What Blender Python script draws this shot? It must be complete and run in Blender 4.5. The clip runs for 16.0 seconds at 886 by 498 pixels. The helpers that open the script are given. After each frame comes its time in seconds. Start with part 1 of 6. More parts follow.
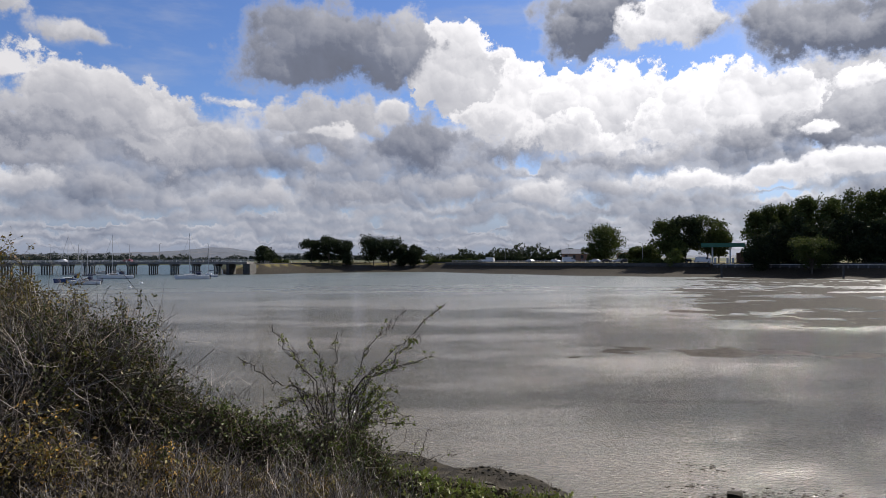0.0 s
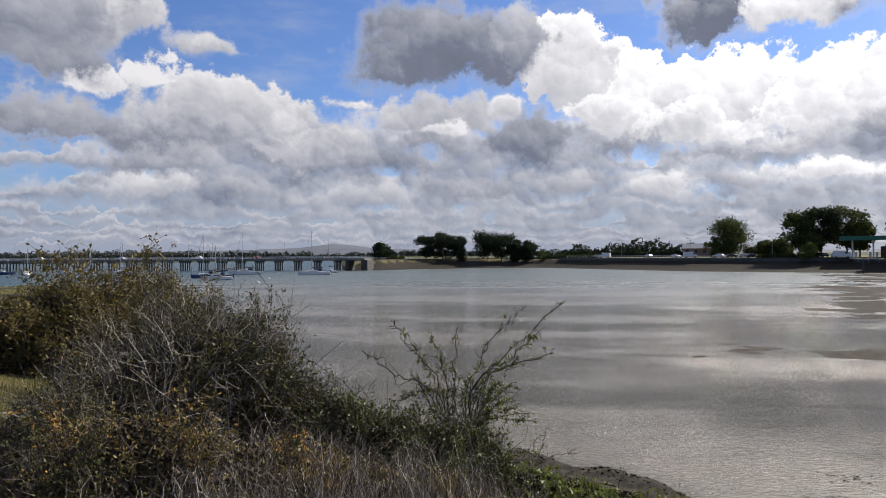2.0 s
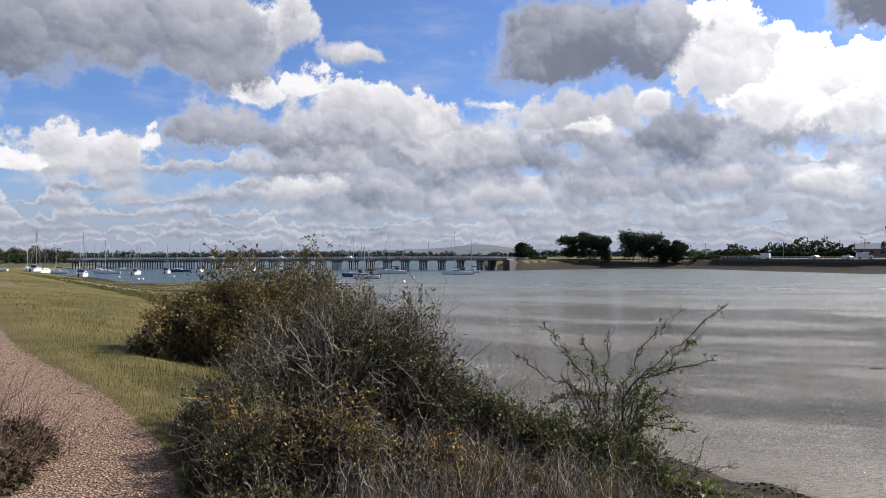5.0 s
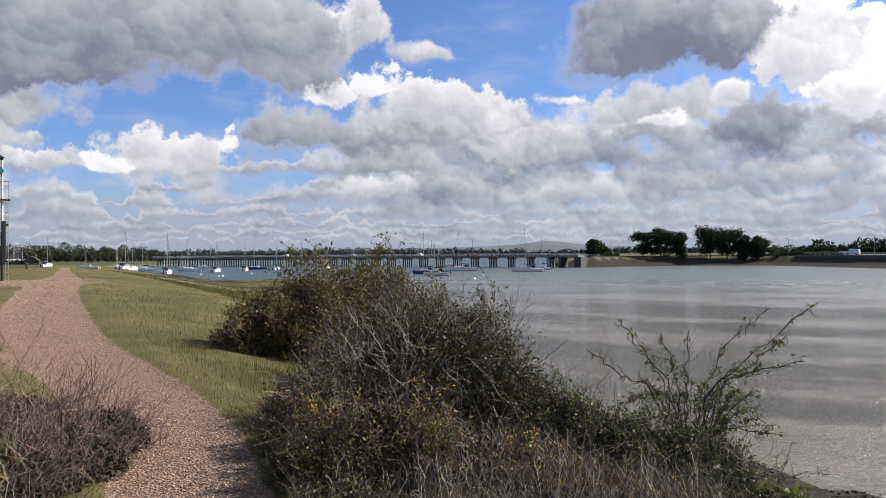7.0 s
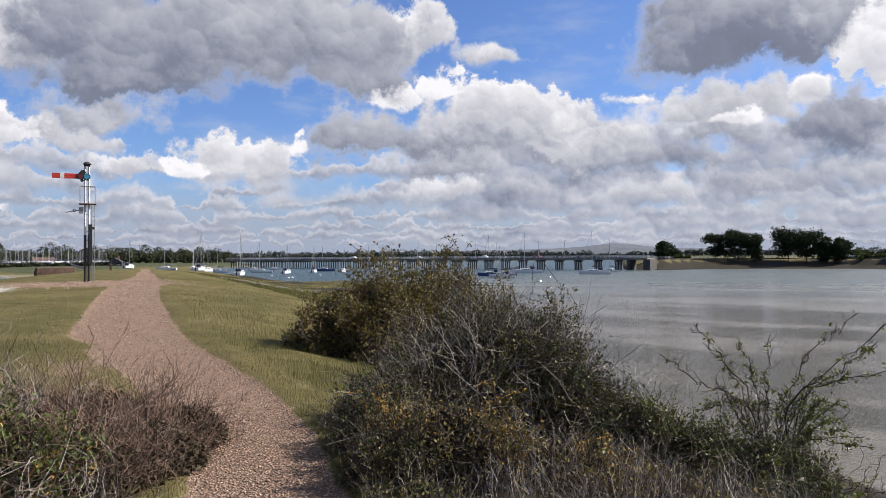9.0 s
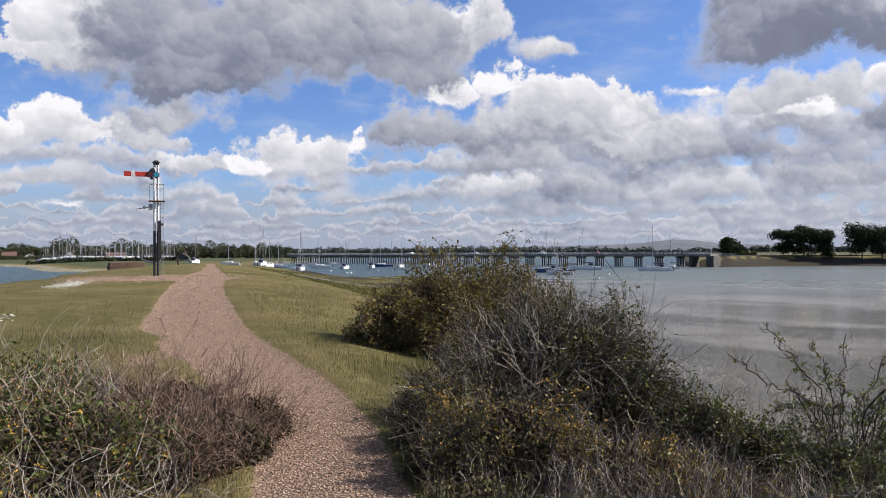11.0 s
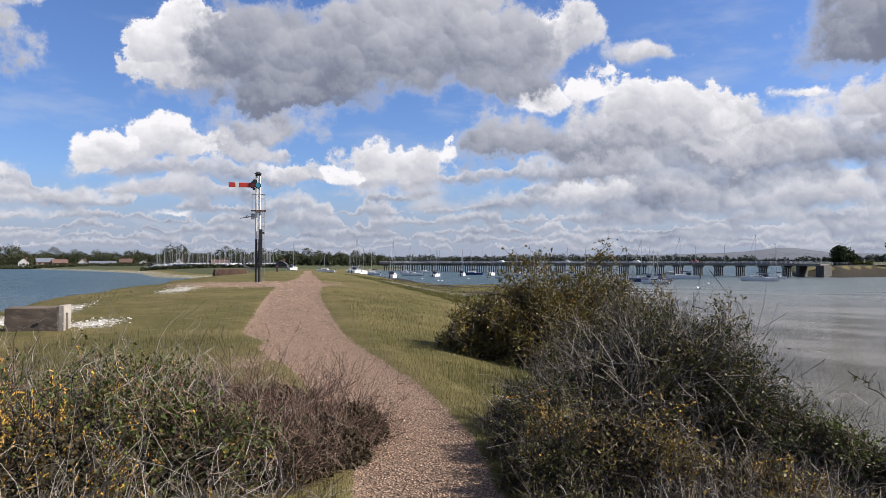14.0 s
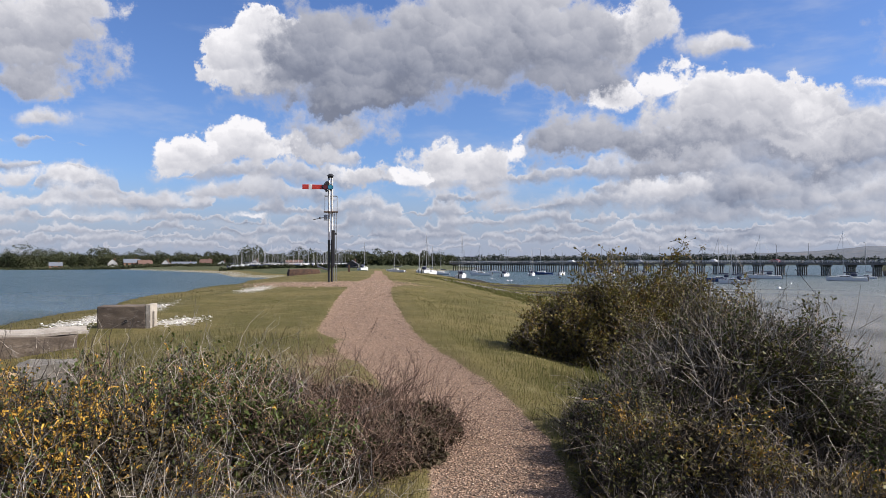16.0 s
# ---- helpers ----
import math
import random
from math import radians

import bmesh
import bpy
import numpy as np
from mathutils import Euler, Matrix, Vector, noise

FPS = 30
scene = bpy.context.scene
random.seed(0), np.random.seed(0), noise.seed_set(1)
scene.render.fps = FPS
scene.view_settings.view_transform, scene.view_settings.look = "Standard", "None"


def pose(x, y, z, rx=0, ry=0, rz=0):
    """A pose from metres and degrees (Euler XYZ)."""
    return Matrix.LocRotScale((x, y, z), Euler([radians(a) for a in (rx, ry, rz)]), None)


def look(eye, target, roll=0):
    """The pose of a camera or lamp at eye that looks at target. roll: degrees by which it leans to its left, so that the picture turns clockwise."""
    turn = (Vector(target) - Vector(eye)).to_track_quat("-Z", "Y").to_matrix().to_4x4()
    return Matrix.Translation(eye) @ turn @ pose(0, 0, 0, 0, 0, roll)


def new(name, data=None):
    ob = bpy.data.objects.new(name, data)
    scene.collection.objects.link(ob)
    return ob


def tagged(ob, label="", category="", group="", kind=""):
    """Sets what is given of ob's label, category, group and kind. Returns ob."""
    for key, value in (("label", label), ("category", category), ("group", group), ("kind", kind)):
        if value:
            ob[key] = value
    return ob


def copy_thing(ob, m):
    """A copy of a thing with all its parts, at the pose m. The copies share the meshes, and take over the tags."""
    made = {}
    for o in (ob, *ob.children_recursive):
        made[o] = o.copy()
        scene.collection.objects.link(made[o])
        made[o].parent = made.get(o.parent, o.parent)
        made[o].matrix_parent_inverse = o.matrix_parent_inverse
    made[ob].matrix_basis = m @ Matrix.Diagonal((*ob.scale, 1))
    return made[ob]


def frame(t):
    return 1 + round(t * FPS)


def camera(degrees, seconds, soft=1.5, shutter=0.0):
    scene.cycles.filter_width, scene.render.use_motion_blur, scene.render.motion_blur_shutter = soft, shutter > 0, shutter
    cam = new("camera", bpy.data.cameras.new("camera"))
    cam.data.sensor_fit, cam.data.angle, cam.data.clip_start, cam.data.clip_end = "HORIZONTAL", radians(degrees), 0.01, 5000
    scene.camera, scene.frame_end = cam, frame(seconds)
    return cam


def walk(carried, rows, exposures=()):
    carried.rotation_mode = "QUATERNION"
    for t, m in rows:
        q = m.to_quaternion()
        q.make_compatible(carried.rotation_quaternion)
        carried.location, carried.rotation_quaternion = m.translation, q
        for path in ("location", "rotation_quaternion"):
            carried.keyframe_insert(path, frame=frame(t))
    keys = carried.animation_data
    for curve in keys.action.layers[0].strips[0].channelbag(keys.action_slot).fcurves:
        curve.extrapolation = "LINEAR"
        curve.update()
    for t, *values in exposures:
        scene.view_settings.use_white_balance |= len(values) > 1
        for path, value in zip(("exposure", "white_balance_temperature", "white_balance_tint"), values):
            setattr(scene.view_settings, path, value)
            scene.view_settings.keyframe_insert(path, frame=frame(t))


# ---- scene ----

# ---- camera ----
# x right, y ahead, z up; the gravel path by the camera is z = 0, the water z = -4.2
cam = camera(64.95, 16.0, soft=0.75)
walk(cam, [
    (0.0, pose(-0.000, 0.000, 1.50, 90.89, 0.16, 0.00)),
    (0.5, pose(-0.018, 0.007, 1.50, 90.73, 0.10, 2.42)),
    (1.0, pose(-0.036, 0.014, 1.50, 90.67, 0.37, 4.93)),
    (1.5, pose(-0.051, 0.019, 1.50, 90.64, 0.48, 6.97)),
    (2.0, pose(-0.069, 0.024, 1.50, 90.59, 0.40, 9.30)),
    (2.5, pose(-0.087, 0.028, 1.50, 90.55, 0.32, 11.61)),
    (3.0, pose(-0.104, 0.031, 1.50, 90.55, 0.21, 13.86)),
    (3.5, pose(-0.118, 0.034, 1.50, 90.59, 0.21, 15.68)),
    (4.0, pose(-0.134, 0.036, 1.50, 90.65, 0.24, 17.68)),
    (6.5, pose(-0.192, 0.038, 1.50, 90.51, 0.31, 25.07)),
    (7.0, pose(-0.205, 0.037, 1.50, 90.46, 0.41, 26.67)),
    (7.5, pose(-0.216, 0.037, 1.50, 90.39, 0.40, 28.14)),
    (8.0, pose(-0.228, 0.036, 1.50, 90.40, 0.38, 29.61)),
    (8.5, pose(-0.237, 0.034, 1.50, 90.52, 0.30, 30.86)),
    (9.0, pose(-0.247, 0.033, 1.50, 90.67, 0.34, 32.03)),
    (11.5, pose(-0.292, 0.024, 1.50, 90.41, 0.16, 37.96)),
    (12.0, pose(-0.302, 0.022, 1.50, 90.63, 0.15, 39.24)),
    (12.5, pose(-0.311, 0.019, 1.50, 90.87, 0.05, 40.40)),
    (13.0, pose(-0.320, 0.016, 1.50, 91.03, -0.07, 41.63)),
    (13.5, pose(-0.329, 0.013, 1.50, 91.06, -0.06, 42.83)),
    (14.0, pose(-0.339, 0.010, 1.50, 91.04, -0.03, 44.13)),
    (14.5, pose(-0.348, 0.006, 1.50, 91.04, -0.10, 45.39)),
    (15.0, pose(-0.359, 0.002, 1.50, 91.02, -0.11, 46.90)),
    (15.5, pose(-0.369, -0.003, 1.50, 90.99, 0.03, 48.38)),
    (16.0, pose(-0.380, -0.008, 1.50, 91.03, 0.11, 49.80)),
], exposures=[(0.0, -0.20, 6600, 12), (4.0, 0.06, 6600, 12), (8.0, 0.12, 6600, 12), (16.0, 0.10, 6600, 12)])

# ---- world: blue sky with cumulus, one sun ----
SUN_AZ, SUN_EL = -46.0, 38.0   # degrees left of +y, degrees up


def heading(az, el=0.0):
    a, e = radians(az), radians(el)
    return Vector((-math.sin(a) * math.cos(e), math.cos(a) * math.cos(e), math.sin(e)))


SUN_DIR = heading(SUN_AZ, SUN_EL)
sun = new("sun", bpy.data.lights.new("sun", "SUN"))
sun.data.energy, sun.data.angle, sun.data.color = 8.5, radians(0.6), (1.0, 0.94, 0.85)
sun.matrix_world = look(SUN_DIR * 100, (0, 0, 0))
tagged(sun, kind="structure")

# cumulus, the farther ones first: heading, height, half width, half height in degrees, and how grey it is
CLOUDS_A = [(30.5, 9.0, 5.4, 2.6, 0.6), (31.2, 6.8, 5.7, 1.8, 0.75), (28.1, 12.2, 5.5, 3.0, 0.4), (22.9, 10.0, 5.4, 2.4, 0.5), (28.8, 16.3, 2.4, 1.1, 0.45), (21.5, 7.8, 5.5, 1.5, 0.9),
            (10.3, 11.6, 5.9, 2.1, 0.45), (16.5, 12.3, 2.0, 0.5, 0.15), (14.3, 7.9, 5.4, 1.3, 0.85), (10.3, 9.2, 5.0, 1.9, 0.75), (8.5, 10.3, 1.8, 0.7, 0.1), (2.3, 10.1, 3.5, 3.3, 0.9),
            (3.9, 12.2, 1.6, 1.3, 0.15), (-29.6, 12.4, 5.4, 3.0, 0.5), (-3.5, 13.5, 2.9, 3.9, 0.1), (-7.5, 12.7, 4.6, 4.1, 0.0)]
CLOUDS_B = [(-12.7, 12.8, 5.4, 3.1, 0.05), (-15.0, 14.7, 1.2, 1.2, -0.1), (-20.0, 11.5, 5.1, 2.5, 0.05), (-24.6, 11.3, 3.1, 3.6, 0.2), (-1.0, 15.9, 2.7, 4.4, 0.05), (-4.0, 11.5, 2.8, 1.9, 0.1),
            (-11.3, 10.0, 5.2, 1.9, 0.15), (-4.5, 8.9, 4.4, 1.6, 0.8), (-12.7, 7.9, 6.1, 1.2, 0.9), (-18.7, 8.7, 4.1, 1.6, 0.5), (-24.0, 8.7, 3.5, 2.0, 0.75), (-29.9, 9.6, 4.4, 2.7, 0.8),
            (-28.1, 9.5, 1.3, 0.6, 0.0), (-30.4, 12.8, 1.9, 1.0, 0.0), (-20.8, 6.2, 5.5, 1.1, 0.15), (-26.6, 6.5, 3.0, 1.2, 0.15)]
CLOUDS_C = [(-18.7, 5.0, 6.7, 0.9, 0.75), (-13.5, 6.0, 4.9, 1.0, 0.65), (-31.3, 6.7, 2.3, 1.2, 0.1), (6.7, 5.5, 4.8, 1.5, 0.7), (-0.7, 5.9, 4.4, 1.2, 0.6), (-7.7, 5.3, 3.4, 1.2, 0.3),
            (16.5, 5.1, 5.1, 1.0, 0.5), (25.4, 5.5, 4.9, 1.1, 0.6), (8.5, 16.7, 8.0, 4.2, 1.0), (2.1, 17.6, 3.0, 3.7, 0.75), (-12.7, 18.6, 5.6, 3.3, 0.95), (-19.0, 17.6, 3.9, 2.4, 0.25),
            (-28.7, 16.8, 7.6, 3.5, 0.95), (26.3, 5.4, 2.9, 1.3, 0.75), (17.0, 4.8, 4.3, 1.0, 0.55), (31.9, 5.3, 3.9, 1.0, 0.3)]
CLOUDS_D = [(44.4, 4.7, 4.0, 1.1, 0.5), (46.7, 8.3, 4.6, 2.4, 0.25), (43.4, 9.2, 0.9, 1.1, -0.3), (47.4, 6.5, 5.0, 1.1, 0.6), (52.8, 7.0, 1.5, 0.7, -0.3), (52.9, 5.8, 2.6, 0.5, 0.65),
            (56.3, 7.5, 2.3, 1.5, 0.3), (20.1, 8.9, 4.6, 2.0, 0.4), (16.5, 7.4, 5.8, 1.1, 0.8), (25.6, 9.9, 5.6, 1.8, 0.6), (22.8, 12.1, 2.9, 2.2, 0.2), (27.5, 12.1, 5.2, 3.3, 0.25),
            (36.3, 13.1, 2.3, 1.3, -0.2), (32.6, 13.7, 1.7, 1.1, -0.3), (38.1, 10.0, 4.8, 3.1, 0.75), (30.7, 9.0, 7.0, 1.8, 0.8)]
CLOUDS_E = [(16.3, 12.5, 2.2, 0.5, 0.05), (27.4, 16.7, 1.5, 0.8, 0.3), (79.9, 4.1, 3.7, 0.8, 0.3), (76.3, 3.2, 5.2, 0.6, 0.4), (65.8, 3.6, 1.4, 0.3, -0.2), (65.8, 2.7, 4.6, 0.4, 0.5),
            (81.3, 6.0, 1.5, 1.0, 0.25), (78.1, 6.2, 1.6, 1.0, 0.25), (79.8, 10.3, 2.2, 1.0, 0.35), (74.8, 4.9, 5.5, 1.1, 0.35), (67.1, 5.5, 6.6, 1.1, 0.5), (56.0, 7.5, 2.4, 1.5, 0.35),
            (52.5, 7.1, 1.4, 0.7, -0.2), (46.3, 5.7, 4.4, 0.9, 0.5), (60.1, 9.3, 4.3, 1.5, 0.45), (67.2, 8.9, 5.3, 2.1, 0.15)]
CLOUDS_F = [(66.7, 10.4, 1.8, 1.1, -0.2), (70.3, 9.0, 2.1, 1.0, 0.0), (65.9, 6.9, 8.4, 0.9, 0.65), (58.3, 11.0, 4.6, 1.8, 0.65), (39.4, 14.5, 5.9, 2.2, 0.75), (34.9, 17.8, 5.1, 2.9, 0.3),
            (44.4, 18.1, 10.6, 4.9, 0.72), (63.7, 16.3, 4.0, 3.5, 0.1), (55.6, 16.2, 8.3, 4.9, 0.9), (57.9, 13.2, 9.2, 1.9, 1.0), (81.1, 13.1, 2.7, 1.9, 0.55), (80.4, 16.2, 5.6, 3.6, 0.5),
            (77.7, 17.9, 3.5, 2.1, 0.35), (26.6, 16.4, 1.9, 0.9, 0.3)]


class Nodes:
    """Short hand for a node tree."""

    def __init__(self, tree):
        self.tree = tree
        tree.nodes.clear()

    def add(self, kind, **values):
        n = self.tree.nodes.new(kind)
        for k, v in values.items():
            setattr(n, k, v)
        return n

    def put(self, socket, v):
        if isinstance(v, bpy.types.NodeSocket):
            self.tree.links.new(v, socket)
        else:
            socket.default_value = v

    def math(self, op, a, b=0.0, c=0.0, clamp=False):
        n = self.add("ShaderNodeMath", operation=op, use_clamp=clamp)
        for i, v in enumerate((a, b, c)):
            self.put(n.inputs[i], v)
        return n.outputs[0]

    def vec(self, op, a, b=(0, 0, 0), scale=None, third=None):
        n = self.add("ShaderNodeVectorMath", operation=op)
        self.put(n.inputs[0], a)
        self.put(n.inputs[1], b)
        if third is not None:
            self.put(n.inputs[2], third)
        if scale is not None:
            self.put(n.inputs[3], scale)
        return n.outputs["Value"] if op in ("LENGTH", "DOT_PRODUCT", "DISTANCE") else n.outputs[0]

    def noise(self, v, scale, detail=3.0, rough=0.5, distortion=0.0, colour=False):
        n = self.add("ShaderNodeTexNoise")
        if v is not None:
            self.put(n.inputs["Vector"], v)
        for k, x in (("Scale", scale), ("Detail", detail), ("Roughness", rough), ("Distortion", distortion)):
            self.put(n.inputs[k], x)
        return n.outputs[1 if colour else 0]

    def mix(self, f, a, b, blend="MIX"):
        n = self.add("ShaderNodeMix", data_type="RGBA", blend_type=blend, clamp_factor=True)
        self.put(n.inputs[0], f)
        for s, v in ((n.inputs[6], a), (n.inputs[7], b)):
            self.put(s, v if isinstance(v, bpy.types.NodeSocket) else (*v, 1.0))
        return n.outputs[2]

    def step(self, v, lo, hi, a=0.0, b=1.0, smooth=True):
        n = self.add("ShaderNodeMapRange", interpolation_type="SMOOTHSTEP" if smooth else "LINEAR")
        for i, x in enumerate((v, lo, hi, a, b)):
            self.put(n.inputs[i], x)
        return n.outputs[0]

    def xyz(self, v):
        n = self.add("ShaderNodeSeparateXYZ")
        self.put(n.inputs[0], v)
        return n.outputs[0], n.outputs[1], n.outputs[2]

    def join(self, x, y, z):
        n = self.add("ShaderNodeCombineXYZ")
        for i, v in enumerate((x, y, z)):
            self.put(n.inputs[i], v)
        return n.outputs[0]


def cloud_lobe():
    """Lays one billowing cloud over those behind it: how lit it is, and how much of the sky is covered."""
    tree = bpy.data.node_groups.new("cloud_lobe", "ShaderNodeTree")
    for name, kind in (("Place", "Vector"), ("Size", "Vector"), ("Offset", "Vector"), ("Grey", "Float"), ("Bumps", "Float"), ("Puffs", "Float"), ("Deep", "Float"), ("Behind", "Vector")):
        tree.interface.new_socket(name, in_out="INPUT", socket_type="NodeSocket" + kind)
    tree.interface.new_socket("Sum", in_out="OUTPUT", socket_type="NodeSocketVector")
    k = Nodes(tree)
    gi, go = k.add("NodeGroupInput"), k.add("NodeGroupOutput")
    place, size, offset, grey, bumps, puffs, deep, behind = gi.outputs[:8]
    here = k.vec("MULTIPLY_ADD", k.vec("MULTIPLY_ADD", behind, (1e-9, 1e-9, 0.0), third=place), size, third=offset)
    xx, yy, _ = k.xyz(here)
    r = k.vec("LENGTH", k.join(xx, k.math("MAXIMUM", yy, k.math("MULTIPLY", yy, -1.5)), 0.0))
    top = k.step(yy, -0.75, 0.15)
    inside = k.math("SUBTRACT", 1.0, k.math("MULTIPLY_ADD", bumps, k.math("MULTIPLY_ADD", top, 0.75, 0.25), r))
    inside = k.math("MULTIPLY", inside, deep)
    edge = k.math("MULTIPLY_ADD", k.math("MAXIMUM", grey, 0.0), 1.5, 0.3)
    cover = k.step(inside, -0.05, k.math("MULTIPLY", edge, k.step(top, 0.0, 1.0, 2.2, 1.0)))
    rim = k.math("MULTIPLY", k.step(inside, 1.1, 0.05), k.math("MULTIPLY", top, 0.26))
    lit = k.math("ADD", k.math("MULTIPLY_ADD", grey, -0.80, 0.70), k.math("MULTIPLY_ADD", yy, 0.36, rim))
    lit = k.math("MULTIPLY_ADD", puffs, k.math("MULTIPLY_ADD", top, 0.8, 0.2), lit)
    was, covered, _ = k.xyz(behind)
    k.put(go.inputs[0], k.join(k.math("MULTIPLY_ADD", k.math("SUBTRACT", lit, was), cover, was), k.math("MULTIPLY_ADD", k.math("SUBTRACT", 1.0, covered), cover, covered), 0.0))
    return tree


def build_world():
    world = bpy.data.worlds.new("sky")
    scene.world = world
    world.use_nodes = True
    k = Nodes(world.node_tree)
    d = k.add("ShaderNodeTexCoord").outputs["Generated"]
    x, y, z = k.xyz(d)
    sky = k.add("ShaderNodeTexSky", sky_type="NISHITA", sun_disc=False, sun_elevation=radians(SUN_EL), sun_rotation=radians(-SUN_AZ),
                air_density=1.0, dust_density=0.6, ozone_density=1.6)
    blue = k.mix(1.0, sky.outputs[0], (0.071, 0.092, 0.135), "MULTIPLY")
    glow = k.step(k.vec("DOT_PRODUCT", d, tuple(SUN_DIR)), 0.55, 0.93)
    side = (SUN_DIR - heading(15, 10) * SUN_DIR.dot(heading(15, 10))).normalized()

    # wandering outlines, and rounded heads heaped on one another
    big = k.vec("SUBTRACT", k.noise(d, 8.0, 7.0, 0.66, colour=True), (0.5, 0.5, 0.5))
    swirl = k.vec("ADD", d, k.vec("SCALE", k.vec("SUBTRACT", k.noise(d, 34.0, 4.0, 0.65, colour=True), (0.5, 0.5, 0.5)), scale=0.022))

    def heads(scale):
        v = k.add("ShaderNodeTexVoronoi", feature="SMOOTH_F1")
        k.put(v.inputs["Vector"], swirl)
        v.inputs["Scale"].default_value, v.inputs["Smoothness"].default_value = scale, 0.3
        bright = k.vec("DOT_PRODUCT", k.vec("SUBTRACT", swirl, v.outputs["Position"]), tuple((side + Vector((0, 0, 0.6))) * scale))
        return v.outputs["Distance"], bright

    d1, b1 = heads(24.0)
    d2, b2 = heads(58.0)
    frayed = k.math("MULTIPLY_ADD", k.noise(d, 20.0, 8.0, 0.62), 2.6, -1.3)
    bumps = k.math("ADD", k.math("ADD", k.math("MULTIPLY_ADD", d1, 0.40, -0.21), k.math("MULTIPLY_ADD", d2, 0.28, -0.14)), frayed)
    grain = k.math("MULTIPLY_ADD", k.noise(d, 13.0, 7.0, 0.6), 0.9, -0.45)
    puffs = k.math("ADD", k.math("ADD", k.math("MULTIPLY", b1, 0.15), k.math("MULTIPLY", b2, 0.08)), grain)

    def place(amount):
        px, py, pz = k.xyz(k.vec("ADD", d, k.vec("SCALE", big, scale=amount)))
        az = k.math("MULTIPLY", k.math("ARCTAN2", k.math("MULTIPLY", px, -1.0), py), 57.296)
        el = k.math("MULTIPLY", k.math("ARCTAN2", pz, k.math("SQRT", k.math("ADD", k.math("MULTIPLY", px, px), k.math("MULTIPLY", py, py)))), 57.296)
        return az, el, k.join(az, el, 0.0)

    _, _, wide = place(0.17)
    az, el, fine = place(0.065)

    # rows of small flat-based clouds towards the horizon
    acc = k.join(0.5, 0.0, 0.0)
    for i, base in enumerate((0.9, 1.5, 2.2, 3.1, 4.2, 5.5, 7.1, 9.0)):
        was, covered, _ = k.xyz(acc)
        n = k.noise(k.join(k.math("MULTIPLY_ADD", was, 1e-9, k.math("MULTIPLY", az, 0.8 / base ** 0.7)), k.math("MULTIPLY", el, 0.55 / base ** 0.7), 7.3 * i), 0.6, 4.0, 0.6)
        n = k.math("ADD", n, k.step(az, 48.0, 22.0, 0.02 - 0.022 * max(base - 3, 0), 0.14 - 0.004 * base))
        tall = k.step(n, 0.40, 0.66, 0.03, 0.35 + 0.36 * base)
        yy = k.math("DIVIDE", k.math("SUBTRACT", el, base - 0.05 * base), tall)
        yy = k.math("MULTIPLY_ADD", frayed, 0.7, yy)
        cover = k.math("MULTIPLY", k.math("MULTIPLY", k.step(yy, 1.1, 0.5), k.step(yy, -0.5, 0.3)), k.step(n, 0.40, 0.47, 0.0, 0.92))
        lit = k.math("MULTIPLY_ADD", puffs, 1.0, k.math("MULTIPLY_ADD", yy, 1.0, -0.06))
        acc = k.join(k.math("MULTIPLY_ADD", k.math("SUBTRACT", lit, was), cover, was), k.math("MULTIPLY_ADD", k.math("SUBTRACT", 1.0, covered), cover, covered), 0.0)

    lobe_tree = cloud_lobe()
    for a, e, hw, hh, grey in CLOUDS_A + CLOUDS_B + CLOUDS_C + CLOUDS_D + CLOUDS_E + CLOUDS_F:
        g = k.add("ShaderNodeGroup", node_tree=lobe_tree)
        hw, hh = hw * 1.15, hh * 1.15
        soft = max(hh, 0.9)
        for i, v in enumerate((wide if hh > 1.5 else fine, (1 / hw, 1 / hh, 0.0), (-a / hw, -(e - 0.18 * hh) / hh, 0.0), grey, k.math("MULTIPLY", bumps, 1.5 / (soft + 0.4)), k.math("MULTIPLY", puffs, 1.0 - 0.5 * max(grey, 0.0)), hh, acc)):
            k.put(g.inputs[i], v)
        acc = g.outputs[0]
    lit, cover, _ = k.xyz(acc)

    # open cloud cover overhead, above the camera's view, added for the lighting
    flat = k.vec("SCALE", k.join(x, y, 0.0), scale=k.math("DIVIDE", 1.0, k.math("MAXIMUM", z, 0.1)))
    over = k.math("MULTIPLY", k.step(k.noise(flat, 1.6, 3.0, 0.5), 0.47, 0.56), k.step(z, 0.39, 0.47))
    lit = k.math("MULTIPLY_ADD", k.math("SUBTRACT", 0.45, lit), over, lit)
    cover = k.math("MAXIMUM", cover, over)

    white = k.mix(glow, (0.88, 0.885, 0.915), (1.38, 1.39, 1.42))
    grey = k.mix(glow, (0.212, 0.242, 0.325), (0.185, 0.212, 0.285))
    cloud = k.mix(k.step(lit, -0.1, 1.0, smooth=False), k.mix(k.step(k.math("ADD", lit, grain), -0.9, 0.2), (0.15, 0.168, 0.215), grey), white)
    veil = k.noise(k.vec("MULTIPLY", d, (1.0, 1.0, 4.0)), 5.0, 5.0, 0.6)
    blue = k.mix(k.math("MULTIPLY", k.step(veil, 0.5, 0.75), 0.3), blue, (0.55, 0.60, 0.70))
    haze = k.mix(glow, (0.34, 0.39, 0.51), (0.53, 0.55, 0.62))
    low = k.step(z, 0.0, 0.13, 0.9, 0.0)
    colour = k.mix(k.math("MULTIPLY", low, 0.36), k.mix(cover, k.mix(low, blue, haze), cloud), haze)
    colour = k.mix(k.step(z, -0.02, 0.0), (0.2, 0.2, 0.2), colour)
    bg = k.add("ShaderNodeBackground")
    k.put(bg.inputs[0], colour)
